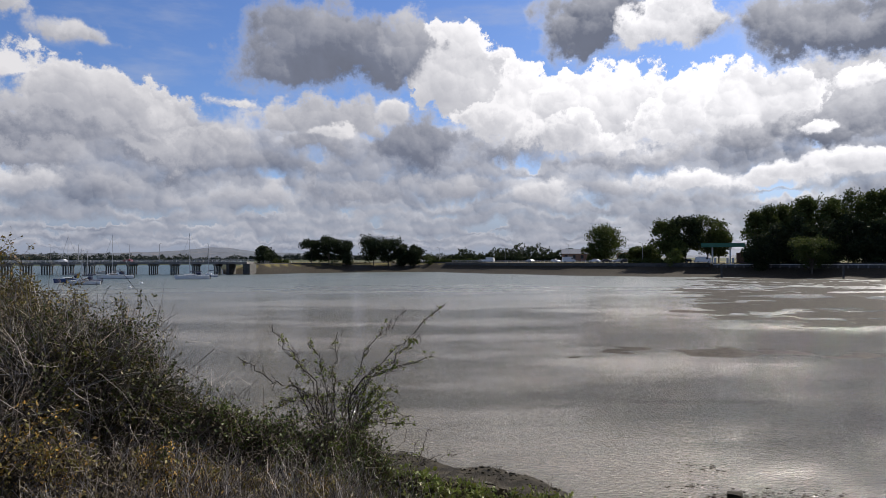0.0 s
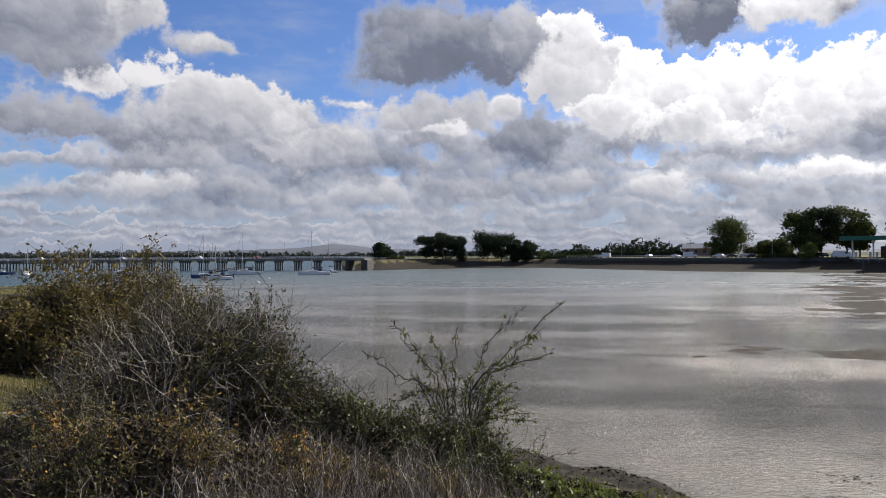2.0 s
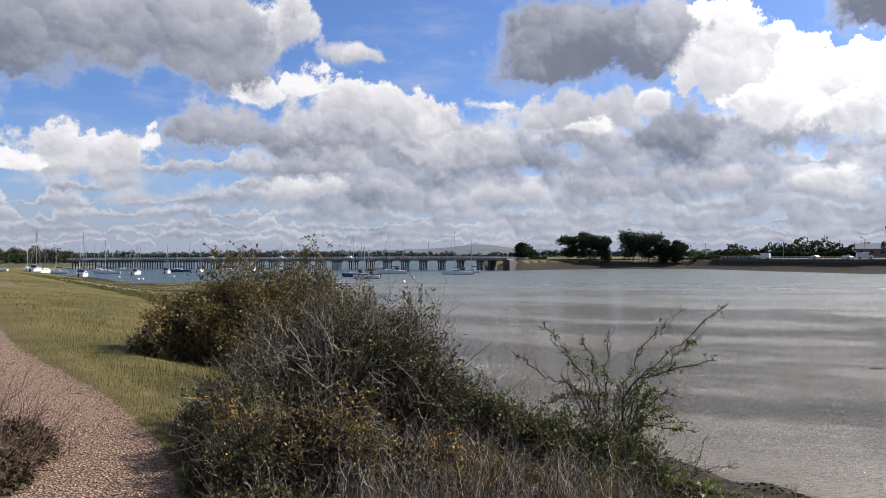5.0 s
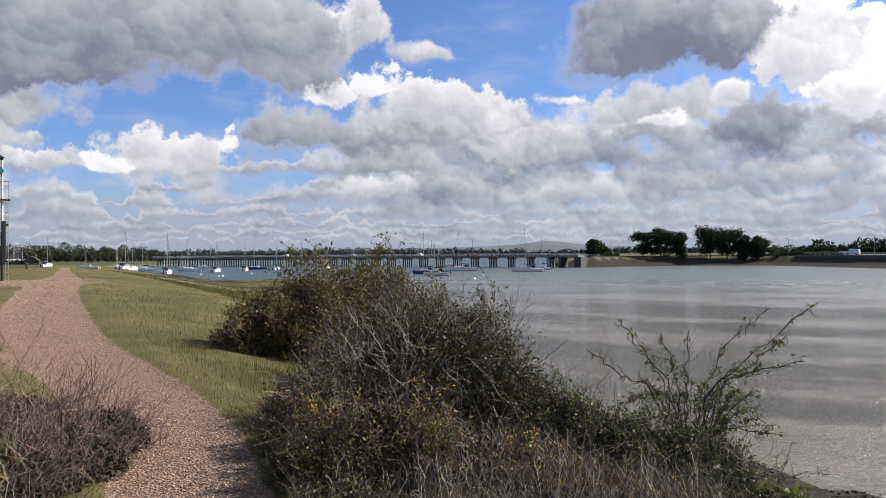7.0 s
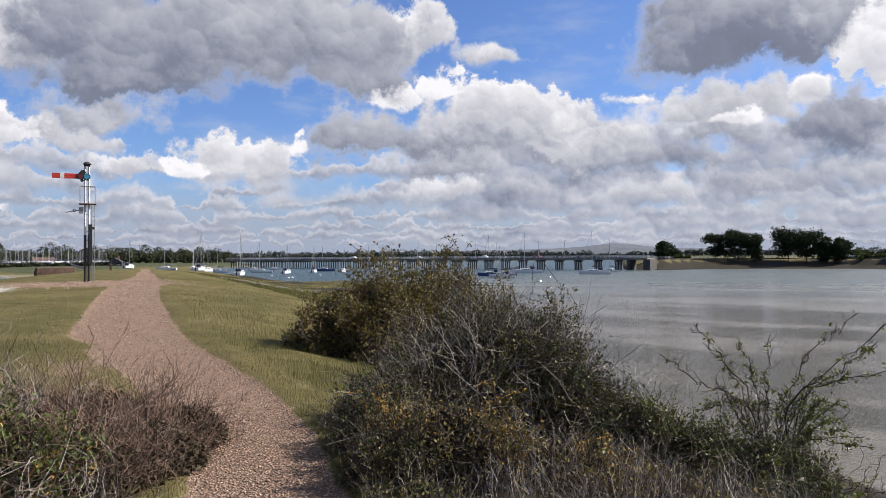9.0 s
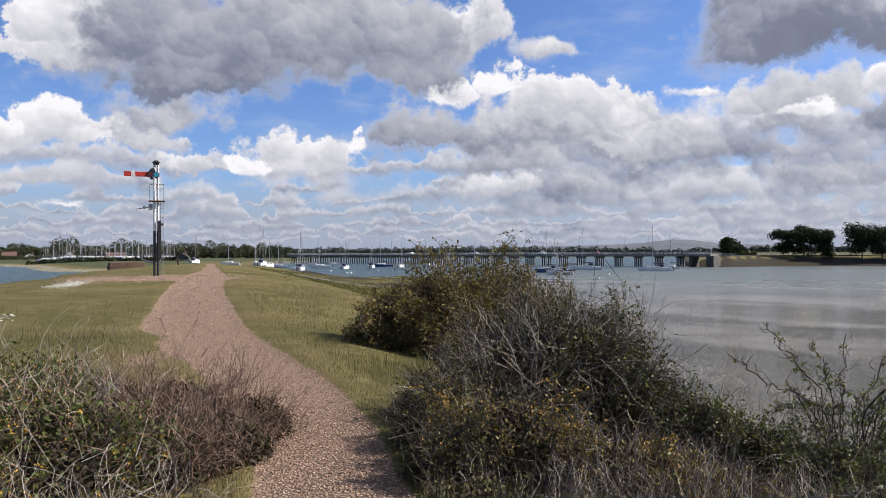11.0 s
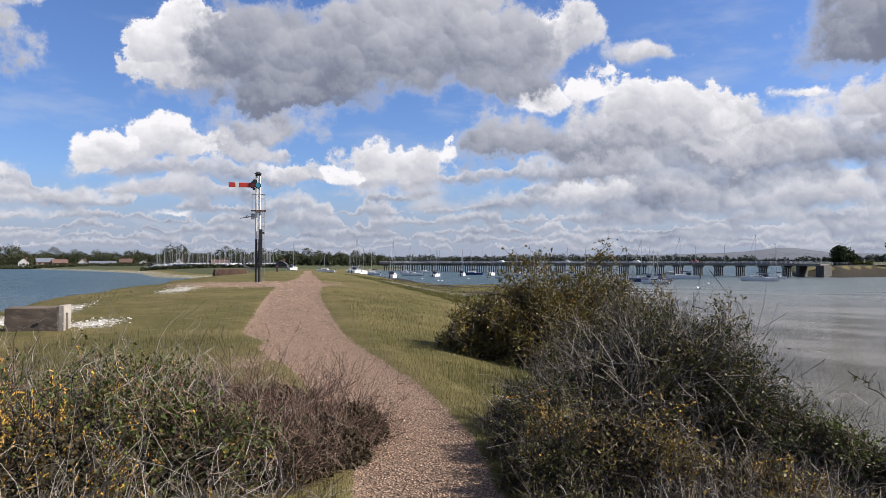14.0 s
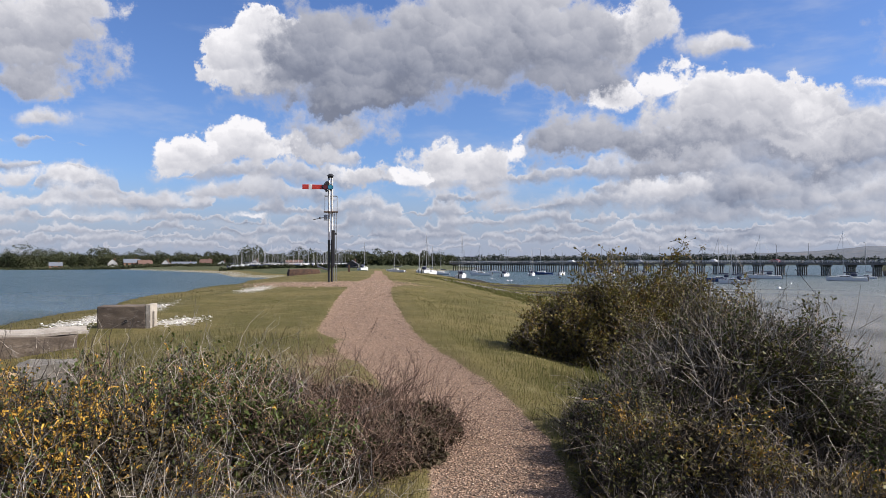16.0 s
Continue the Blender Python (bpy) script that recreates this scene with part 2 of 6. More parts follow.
    bg.inputs[1].default_value = 1.0
    k.put(k.add("ShaderNodeOutputWorld").inputs[0], bg.outputs[0])


build_world()

# ---- materials ----
def material(name, colours, scale=4.0, fine=60.0, rough=0.8, bump=0.3, size=0.01, metal=0.0, stretch=(1, 1, 1), spec=0.5, random=0.0, coord="Object"):
    """A surface whose two or three colours mix by coarse noise, with fine grain and relief."""
    m = bpy.data.materials.new(name)
    m.use_nodes = True
    k = Nodes(m.node_tree)
    p = k.vec("MULTIPLY", k.add("ShaderNodeTexCoord").outputs[coord], stretch)
    a, b = k.noise(p, scale, 4.0, 0.6), k.noise(p, fine, 3.0, 0.6)
    c = k.mix(k.step(a, 0.35, 0.65), colours[0], colours[1])
    if len(colours) > 2:
        c = k.mix(k.step(k.noise(p, scale * 3.1, 4.0, 0.65), 0.52, 0.68), c, colours[2])
    c = k.mix(k.step(b, 0.3, 0.75, 0.0, 0.55), c, k.mix(1.0, c, (0.45, 0.45, 0.45), "MULTIPLY"))
    if random:
        o = k.add("ShaderNodeObjectInfo").outputs["Random"]
        i = k.add("ShaderNodeNewGeometry").outputs["Random Per Island"]
        hs = k.add("ShaderNodeHueSaturation")
        k.put(hs.inputs["Value"], k.math("MULTIPLY_ADD", k.math("FRACT", k.math("ADD", o, i)), 2 * random, 1 - random))
        k.put(hs.inputs["Color"], c)
        c = hs.outputs[0]
    s = k.add("ShaderNodeBsdfPrincipled")
    k.put(s.inputs["Base Color"], c)
    k.put(s.inputs["Roughness"], k.step(b, 0.2, 0.8, max(rough - 0.12, 0.03), min(rough + 0.1, 1.0)))
    s.inputs["Metallic"].default_value = metal
    s.inputs["Specular IOR Level"].default_value = spec
    if bump:
        n = k.add("ShaderNodeBump")
        n.inputs["Strength"].default_value, n.inputs["Distance"].default_value = bump, size
        k.put(n.inputs["Height"], k.math("ADD", a, b))
        k.put(s.inputs["Normal"], n.outputs[0])
    k.put(k.add("ShaderNodeOutputMaterial").inputs[0], s.outputs[0])
    return m


def foliage(name, colours, gloss=0.45, through_light=0.25, scale=1.2):
    """Leaves: colour by leaf and by clump, a little light passes through."""
    m = bpy.data.materials.new(name)
    m.use_nodes = True
    k = Nodes(m.node_tree)
    g = k.add("ShaderNodeNewGeometry")
    r = g.outputs["Random Per Island"]
    n = k.noise(k.add("ShaderNodeTexCoord").outputs["Object"], scale, 3.0, 0.6)
    c = k.mix(k.step(n, 0.4, 0.62), colours[0], colours[1])
    c = k.mix(k.step(r, 0.72, 0.9), c, colours[2])
    c = k.mix(k.math("MULTIPLY", r, 0.5), c, k.mix(1.0, c, (0.4, 0.4, 0.4), "MULTIPLY"))
    s = k.add("ShaderNodeBsdfPrincipled")
    k.put(s.inputs["Base Color"], c)
    s.inputs["Roughness"].default_value = gloss
    s.inputs["Specular IOR Level"].default_value = 0.16
    t = k.add("ShaderNodeBsdfTranslucent")
    k.put(t.inputs[0], c)
    mx = k.add("ShaderNodeMixShader")
    mx.inputs[0].default_value = through_light
    k.put(mx.inputs[1], s.outputs[0])
    k.put(mx.inputs[2], t.outputs[0])
    k.put(k.add("ShaderNodeOutputMaterial").inputs[0], mx.outputs[0])
    return m


def ground_material():
    """Grass, gravel, mud and shingle by what covers the ground, each with its own grain."""
    m = bpy.data.materials.new("ground")
    m.use_nodes = True
    k = Nodes(m.node_tree)
    p = k.add("ShaderNodeTexCoord").outputs["Object"]

    def cover(name):
        return k.add("ShaderNodeAttribute", attribute_name=name).outputs["Fac"]

    broad, mid, fine = k.noise(p, 0.3, 5.0, 0.65), k.noise(p, 2.2, 5.0, 0.65), k.noise(p, 45.0, 4.0, 0.65)
    grass = k.mix(k.step(broad, 0.4, 0.62), (0.084, 0.075, 0.024), (0.154, 0.122, 0.052))
    grass = k.mix(k.step(mid, 0.5, 0.72), grass, (0.168, 0.143, 0.070))
    grass = k.mix(k.step(fine, 0.35, 0.7, 0.0, 0.75), grass, (0.059, 0.055, 0.020))
    vor = k.add("ShaderNodeTexVoronoi")
    vor.inputs["Scale"].default_value = 42.0
    k.put(vor.inputs["Vector"], p)
    stones = k.mix(k.step(k.xyz(vor.outputs["Color"])[0], 0.2, 0.9), (0.245, 0.155, 0.107), (0.42, 0.295, 0.218))
    stones = k.mix(k.step(vor.outputs["Distance"], 0.25, 0.6), stones, (0.155, 0.108, 0.08))
    mud = k.mix(k.step(mid, 0.4, 0.6), (0.022, 0.020, 0.017), (0.052, 0.045, 0.034))
    mud = k.mix(k.step(fine, 0.5, 0.7), mud, (0.018, 0.018, 0.013))
    chalk = k.mix(k.step(fine, 0.4, 0.7), (0.434, 0.420, 0.385), (0.294, 0.280, 0.252))
    wood = k.mix(k.step(broad, 0.4, 0.6), (0.035, 0.045, 0.02), (0.07, 0.075, 0.035))
    edge = k.math("MULTIPLY_ADD", mid, 0.7, -0.35)
    c = k.mix(k.step(k.math("ADD", cover("gravel"), edge), 0.35, 0.65), grass, stones)
    c = k.mix(k.step(k.math("ADD", cover("far"), 0.0), 0.3, 0.7), c, wood)
    wet = k.step(k.math("ADD", cover("mud"), edge), 0.4, 0.6)
    c = k.mix(wet, c, mud)
    broken = k.step(k.math("ADD", cover("chalk"), k.math("ADD", edge, k.math("MULTIPLY_ADD", k.noise(p, 5.0, 5.0, 0.72), 3.6, -1.85))), 0.4, 0.6)
    c = k.mix(k.math("MULTIPLY", broken, k.step(cover("chalk"), 0.08, 0.3)), c, chalk)
    s = k.add("ShaderNodeBsdfPrincipled")
    k.put(s.inputs["Base Color"], c)
    k.put(s.inputs["Roughness"], k.step(wet, 0.0, 1.0, 0.92, 0.72))
    k.put(s.inputs["Specular IOR Level"], k.step(wet, 0.0, 1.0, 0.12, 0.03))
    n = k.add("ShaderNodeBump")
    n.inputs["Strength"].default_value, n.inputs["Distance"].default_value = 0.9, 0.03
    k.put(n.inputs["Height"], k.math("SUBTRACT", fine, k.math("MULTIPLY", vor.outputs["Distance"], cover("gravel"))))
    k.put(s.inputs["Normal"], n.outputs[0])
    k.put(k.add("ShaderNodeOutputMaterial").inputs[0], s.outputs[0])
    return m


def water_material():
    """Murky tidal water a hand deep over mud: fine wind ripples, smoother sheets, weed and mud showing in streaks."""
    m = bpy.data.materials.new("water")
    m.use_nodes = True
    k = Nodes(m.node_tree)
    p = k.add("ShaderNodeTexCoord").outputs["Object"]
    x, y, z = k.xyz(p)
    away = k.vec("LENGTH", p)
    along = k.join(k.math("MULTIPLY_ADD", x, 0.8, k.math("MULTIPLY", y, 0.25)), k.math("MULTIPLY_ADD", y, 2.4, k.math("MULTIPLY", x, -0.5)), 0.0)
    calm = k.step(k.noise(k.vec("MULTIPLY", p, (0.03, 0.075, 1.0)), 1.0, 5.0, 0.62), 0.40, 0.62)
    ripple = k.noise(along, 4.4, 3.0, 0.55, 0.5)
    fine = k.noise(along, 9.0, 3.0, 0.6, 0.3)
    h = k.math("MULTIPLY", k.math("MULTIPLY_ADD", fine, 0.35, ripple), k.step(calm, 0.0, 1.0, 1.0, 0.45))
    n = k.add("ShaderNodeBump")
    n.inputs["Strength"].default_value, n.inputs["Distance"].default_value = 1.0, 0.19
    k.put(n.inputs["Height"], h)
    s = k.add("ShaderNodeBsdfPrincipled")
    bay = k.mix(calm, (0.122, 0.120, 0.106), (0.172, 0.158, 0.132))
    # mud and weed just under the surface
    bed = k.noise(k.vec("MULTIPLY", p, (0.09, 0.2, 1.0)), 1.0, 7.0, 0.68)
    shoal = k.step(k.noise(k.vec("MULTIPLY", p, (0.018, 0.03, 1.0)), 1.0, 2.0, 0.5), 0.46, 0.60)
    shoal = k.math("MAXIMUM", shoal, k.math("MULTIPLY", k.step(x, 14.0, 34.0), k.step(y, 44.0, 70.0)))
    bay = k.mix(k.math("MULTIPLY", k.step(bed, 0.55, 0.66, 0.0, 0.75), shoal), bay, (0.06, 0.053, 0.042))
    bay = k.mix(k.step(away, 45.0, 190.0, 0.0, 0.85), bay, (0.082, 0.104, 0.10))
    side = k.math("MULTIPLY_ADD", x, 0.5707, k.math("MULTIPLY", y, 0.8211))
    deep = k.math("MAXIMUM", k.step(side, -12.0, -30.0), k.step(k.math("ADD", x, 0.0), -60.0, -130.0))
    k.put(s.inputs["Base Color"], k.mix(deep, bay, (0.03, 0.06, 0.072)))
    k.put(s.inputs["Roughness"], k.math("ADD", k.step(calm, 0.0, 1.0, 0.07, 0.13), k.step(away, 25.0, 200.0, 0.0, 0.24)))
    s.inputs["IOR"].default_value = 1.33
    s.inputs["Specular IOR Level"].default_value = 0.36
    k.put(s.inputs["Normal"], n.outputs[0])
    k.put(k.add("ShaderNodeOutputMaterial").inputs[0], s.outputs[0])
    return m


GROUND = ground_material()
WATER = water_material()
DECK = material("deck concrete", [(0.20, 0.19, 0.18), (0.14, 0.135, 0.13), (0.09, 0.085, 0.08)], 0.3, 6, 0.9, 0.2)
RAIL = material("pale rail paint", [(0.697, 0.697, 0.697), (0.629, 0.629, 0.629)], 0.5, 9, 0.6, 0.0)
PILE = material("dark pile concrete", [(0.05, 0.05, 0.048), (0.085, 0.08, 0.075), (0.035, 0.04, 0.03)], 0.6, 8, 0.85, 0.2)
BARK = material("bark", [(0.07, 0.055, 0.04), (0.12, 0.10, 0.08)], 6, 60, 0.9, 0.6)
PINE = foliage("pine needles", [(0.016, 0.026, 0.012), (0.03, 0.045, 0.018), (0.045, 0.055, 0.02)], 0.8, 0.2, 0.4)
LEAF = foliage("broad leaves", [(0.045, 0.068, 0.018), (0.075, 0.094, 0.026), (0.098, 0.105, 0.03)], 0.8, 0.28, 0.4)
# blue-grey base colour carries the distance haze over the downs
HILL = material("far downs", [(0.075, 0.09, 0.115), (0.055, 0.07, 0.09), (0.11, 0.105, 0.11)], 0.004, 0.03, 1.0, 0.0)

# ---- mesh helpers ----
def mesh_of(name, verts, faces, mat, smooth=False):
    me = bpy.data.meshes.new(name)
    me.from_pydata(verts, [], faces)
    me.materials.append(mat)
    if smooth:
        me.shade_smooth()
    return me


def part(name, data, mat, parent=None, label=""):
    """One mesh object from a bmesh or mesh, under a thing or part."""
    if isinstance(data, bmesh.types.BMesh):
        me = bpy.data.meshes.new(name)
        data.to_mesh(me)
        data.free()
        me.materials.append(mat)
    else:
        me = data
    ob = new(name, me)
    ob.parent = parent
    return tagged(ob, label)


def thing(name, m, label, category, group="", kind=""):
    """An Empty at a thing's base."""
    ob = new(name)
    ob.empty_display_size = 0.2
    ob.matrix_basis = m
    return tagged(ob, label, category, group, kind)


def box(bm, x0, y0, z0, x1, y1, z1, bevel=0.0):
    r = bmesh.ops.create_cube(bm, size=1.0, matrix=Matrix.LocRotScale(((x0 + x1) / 2, (y0 + y1) / 2, (z0 + z1) / 2), None, (x1 - x0, y1 - y0, z1 - z0)))
    if bevel:
        bmesh.ops.bevel(bm, geom=list({e for v in r["verts"] for e in v.link_edges}), offset=bevel, segments=1, affect="EDGES")
    return bm


def boxed(*args, **kw):
    return box(bmesh.new(), *args, **kw)


def tube(bm, a, b, r0, r1=None, sides=8):
    """A straight round bar from a to b."""
    a, b = Vector(a), Vector(b)
    r1 = r0 if r1 is None else r1
    m = (b - a).to_track_quat("Z", "Y").to_matrix().to_4x4()
    m.translation = (a + b) / 2
    bmesh.ops.create_cone(bm, cap_ends=True, segments=sides, radius1=r0, radius2=r1, depth=(b - a).length, matrix=m)
    return bm


def tubed(*args, **kw):
    return tube(bmesh.new(), *args, **kw)


class Soup:
    """Triangles and quads gathered in plain lists, for foliage and other fine stuff."""

    def __init__(self):
        self.v, self.f = [], []

    def stick(self, pts, r0, r1, sides=3):
        """A tapered twig along a list of points."""
        n, base = len(pts), len(self.v)
        for i, p in enumerate(pts):
            d = (pts[min(i + 1, n - 1)] - pts[max(i - 1, 0)]).normalized()
            u = d.orthogonal().normalized()
            w = d.cross(u)
            r = r0 + (r1 - r0) * i / (n - 1)
            for j in range(sides):
                a = j * math.tau / sides
                self.v.append(p + u * (r * math.cos(a)) + w * (r * math.sin(a)))
        for i in range(n - 1):
            for j in range(sides):
                a, b = base + i * sides + j, base + i * sides + (j + 1) % sides
                self.f.append((a, b, b + sides, a + sides))

    def make(self, name, mat, smooth=False):
        return mesh_of(name, self.v, self.f, mat, smooth)


# ---- ground: one sheet from the path to the horizon ----
PATH_AZ = 55.2
UX, UY = -math.sin(radians(PATH_AZ)), math.cos(radians(PATH_AZ))    # along the path
VX, VY = math.cos(radians(PATH_AZ)), math.sin(radians(PATH_AZ))     # to its right
WATER_Z = -4.2


def lattice(ix, iy, seed):
    h = np.sin(ix * 127.1 + iy * 311.7 + seed * 74.7) * 43758.5453
    return h - np.floor(h)


def soft_noise(x, y, seed=0, octaves=4):
    """Value noise, about -1 to 1."""
    out, amp, tot = 0, 1.0, 0
    for o in range(octaves):
        ix, iy = np.floor(x), np.floor(y)
        fx, fy = x - ix, y - iy
        fx, fy = fx * fx * (3 - 2 * fx), fy * fy * (3 - 2 * fy)
        a, b = lattice(ix, iy, seed + o), lattice(ix + 1, iy, seed + o)
        c, d = lattice(ix, iy + 1, seed + o), lattice(ix + 1, iy + 1, seed + o)
        out = out + amp * ((a + (b - a) * fx) * (1 - fy) + (c + (d - c) * fx) * fy)
        tot, amp, x, y = tot + amp, amp * 0.5, x * 2.03 + 7.1, y * 2.03 + 3.7
    return out / tot * 2 - 1


def ramp(v, *knots):
    return np.interp(v, [k[0] for k in knots], [k[1] for k in knots])


def smooth01(v, a, b):
    t = np.clip((v - a) / (b - a), 0, 1)
    return t * t * (3 - 2 * t)


def path_centre(u):
    """The path's middle, to the right of its axis."""
    return ramp(u, (-30, 0.3), (0, 0.35), (4.8, 0.6), (6.2, 0.72), (8.3, 0.58), (10.9, 0.25), (13, -0.15), (16, -0.5), (27, -0.7), (33, -0.72), (60, -0.1), (300, 0))


def path_half(u):
    return ramp(u, (0, 0.6), (4.8, 0.5), (6.2, 0.55), (8.3, 0.68), (10.9, 0.75), (13, 0.92), (16, 1.1), (32, 1.15), (45, 1.3), (60, 0.8), (90, 0.6))


def shore_right(az):
    """Distance of the waterline of the far shore, by heading."""
    return ramp(az, (-180, 60), (-100, 60), (-80, 90), (-60, 150), (-45, 190), (-32, 222), (-23, 236), (-16, 238), (-10, 250), (-4, 283), (1.6, 330), (8, 322), (12, 308), (14.5, 290), (17.2, 281), (18.0, 296), (18.3, 420), (30, 700))


def ground(x, y):
    """Height of the ground and what covers it."""
    x, y = np.asarray(x, float), np.asarray(y, float)
    u, v = x * UX + y * UY, x * VX + y * VY
    r, az = np.hypot(x, y), np.degrees(np.arctan2(-x, y))
    wob = soft_noise(u / 6, v / 6, 3) * 1.2
    vr = v + np.where(np.abs(v) > 6, wob, 0)
    bank = ramp(vr, (-60, -6.2), (-22, -5.6), (-17, -4.6), (-13.5, -2.2), (-11.5, -0.35), (-7, 0.0), (1.2, 0.0), (2.2, -0.12), (4, -0.55), (7, -1.5), (11, -3.0), (14.6, -4.05), (17, -4.35), (24, -4.65), (60, -5.0), (400, -6))
    gentle = ramp(vr, (1.2, 0.0), (4, -0.3), (8, -0.95), (14, -2.1), (20, -3.1), (27, -3.75), (34, -4.6), (60, -5.2))
    bank = np.where(vr > 1.2, bank + (gentle - bank) * smooth01(u, 13, 26) * smooth01(az, 31, 38), bank)
    rise = ramp(u, (-50, 0), (20, 0), (46, 0.18), (80, 0.1), (160, -0.6), (230, -1.6), (300, -2))
    bank = bank + rise * (np.abs(v + 5) < 22) * smooth01(-np.abs(v + 5), -22, -10)
    bank = bank - smooth01(u, 230, 270) * 0.5
    # low salt marsh beyond the embankment's foot
    rim = ramp(az, (24, 20), (29, 60), (33, 120), (38, 160), (46, 163), (51, 172), (56, 200)) + 9 * soft_noise(az * 0.9, az * 0, 51)
    marsh = smooth01(v, 9, 13) * (1 - smooth01(r, rim - 3, rim + 1)) * smooth01(r, 26, 34) * smooth01(az, 26, 29)
    bank = np.maximum(bank, np.where(marsh > 0.01, -5.2 + 1.5 * marsh + 0.16 * soft_noise(x / 7, y / 7, 53, 5), -9))
    # far shore with its road, right of the bridge
    s = r - shore_right(az)
    right = ramp(s, (-60, -6), (-10, -4.7), (0, -4.2), (7, -3.75), (14, -2.8), (19, -1.7), (22, -0.6), (24, -0.05), (26, 0.0), (60, 0.1), (500, 1.0), (3000, 4))
    right = right - 2.4 * smooth01(az, 14.6, 17.0) - 5.0 * smooth01(az, 17.1, 18.2) + 0.25 * soft_noise(x / 3, y / 3, 29, 3) * smooth01(az, 13.5, 15)
    # beach, harbour and villages left of the bridge
    yl = ramp(x, (-2500, 60), (-1200, 90), (-695, 100), (-608, 160), (-458, 152), (-342, 140), (-250, 108), (-200, 120), (-190, 400))
    xr = ramp(y, (0, -175), (150, -185), (180, -235), (215, -285), (270, -328), (300, -338), (400, -420), (700, -900))
    s2 = np.minimum(y - yl, (xr - x) * 0.9)
    left = ramp(s2, (-80, -6), (0, -4.25), (6, -3.7), (20, -2.8), (40, -2.0), (200, -1.0), (2500, 3))
    # land beyond the bridge
    s3 = r - ramp(az, (-40, 1500), (0, 1300), (20, 1000), (35, 930), (60, 1100), (90, 1400)) - 40 * soft_noise(az / 4, az * 0, 9)
    far = ramp(s3, (-200, -6), (0, -4.2), (60, -2.0), (300, 1.5), (3500, 12))
    z = np.maximum(np.maximum(bank, right), np.maximum(left, far))
    # mud flats just awash
    flat = smooth01(az, -14, -22) * smooth01(r, 58, 75) * (1 - smooth01(s, 0, 12)) + 0.5 * smooth01(az, -1, -6) * smooth01(r, 38, 42) * (1 - smooth01(r, 46, 52))
    streak = 0.6 * soft_noise(x / 14, y / 6, 21, 6) + 0.55 * soft_noise(x / 2.6, y / 1.5, 27, 3)
    z = np.maximum(z, np.where(flat > 0.02, WATER_Z - 0.105 + 0.12 * flat + 0.13 * streak, -9))
    z = z - 0.7 * np.exp(-((az - 85) / 7.5) ** 2 - ((r - 12.6) / 2.9) ** 2)
    near_shore = smooth01(vr, 11.5, 13.5) * (1 - smooth01(vr, 18, 21)) * (u < 60)
    z = z + near_shore * 0.16 * soft_noise(x * 0.9, y * 0.9, 33, 4)
    small = soft_noise(x * 0.8, y * 0.8, 5) * 0.05 + soft_noise(x * 4, y * 4, 6, 3) * 0.012
    pc, ph = path_centre(u), path_half(u)
    on_path = 1 - smooth01(np.abs(v - pc), ph * 0.75, ph * 1.15)
    on_path = np.clip(on_path + 0.55 * np.exp(-((u - 11.2) / 1.3) ** 2 - ((v + 1.0) / 0.6) ** 2) - 0.9 * np.exp(-((u - 13.9) / 0.8) ** 2 - ((v + 1.5) / 0.8) ** 2), 0, 1)
    on_path = on_path * (u < 240)
    z = z + small * (z > -4.0) * (1 - 0.7 * on_path) - 0.04 * on_path * (r < 80)
    gravel = np.maximum(on_path, 0.75 * np.exp(-((u - 43) / 6) ** 2 - ((v + 3) / 7) ** 2))
    mud = np.clip(smooth01(-z, 3.1, 3.5) + (right >= bank) * (s < 24) * (1 - 0.36 * smooth01(s, 6, 12)) * (s > -30) * smooth01(-z, -0.3, 0.2) * (r < 380), 0, 1) * (r < 900)
    chalk = np.exp(-((u - 22) / 4.5) ** 2 - ((v + 6.6 + 0.06 * u) / 0.9) ** 2) + 0.8 * np.exp(-((u - 18.5) / 1.2) ** 2 - ((v + 5.2) / 0.5) ** 2) + 0.7 * np.exp(-((u - 37) / 4) ** 2 - ((v + 6.4) / 0.8) ** 2)
    chalk = 1.7 * chalk * (0.72 + 0.5 * soft_noise(x * 1.1, y * 1.1, 61, 5))
    mud = mud * (1 - marsh * smooth01(soft_noise(x / 5, y / 5, 55, 4), 0.25, -0.1))
    chalk = np.maximum(chalk, 0.75 * marsh * np.exp(-((r - 97) / 6) ** 2 - ((az - 46.4) / 2.2) ** 2))
    sand = (left > far) * (left > bank) * smooth01(-z, 2.2, 3.0)
    scrubland = np.where((left > bank) & (left > far), smooth01(-z, 3.4, 2.9) * smooth01(r, 200, 260), 0)
    return z, gravel, mud * (1 - sand), np.clip(chalk + 0.42 * sand * smooth01(-z, 3.3, 3.6), 0, 1), np.maximum(smooth01(r, 380, 520), 0.8 * scrubland)


def height(x, y):
    return float(ground(x, y)[0])


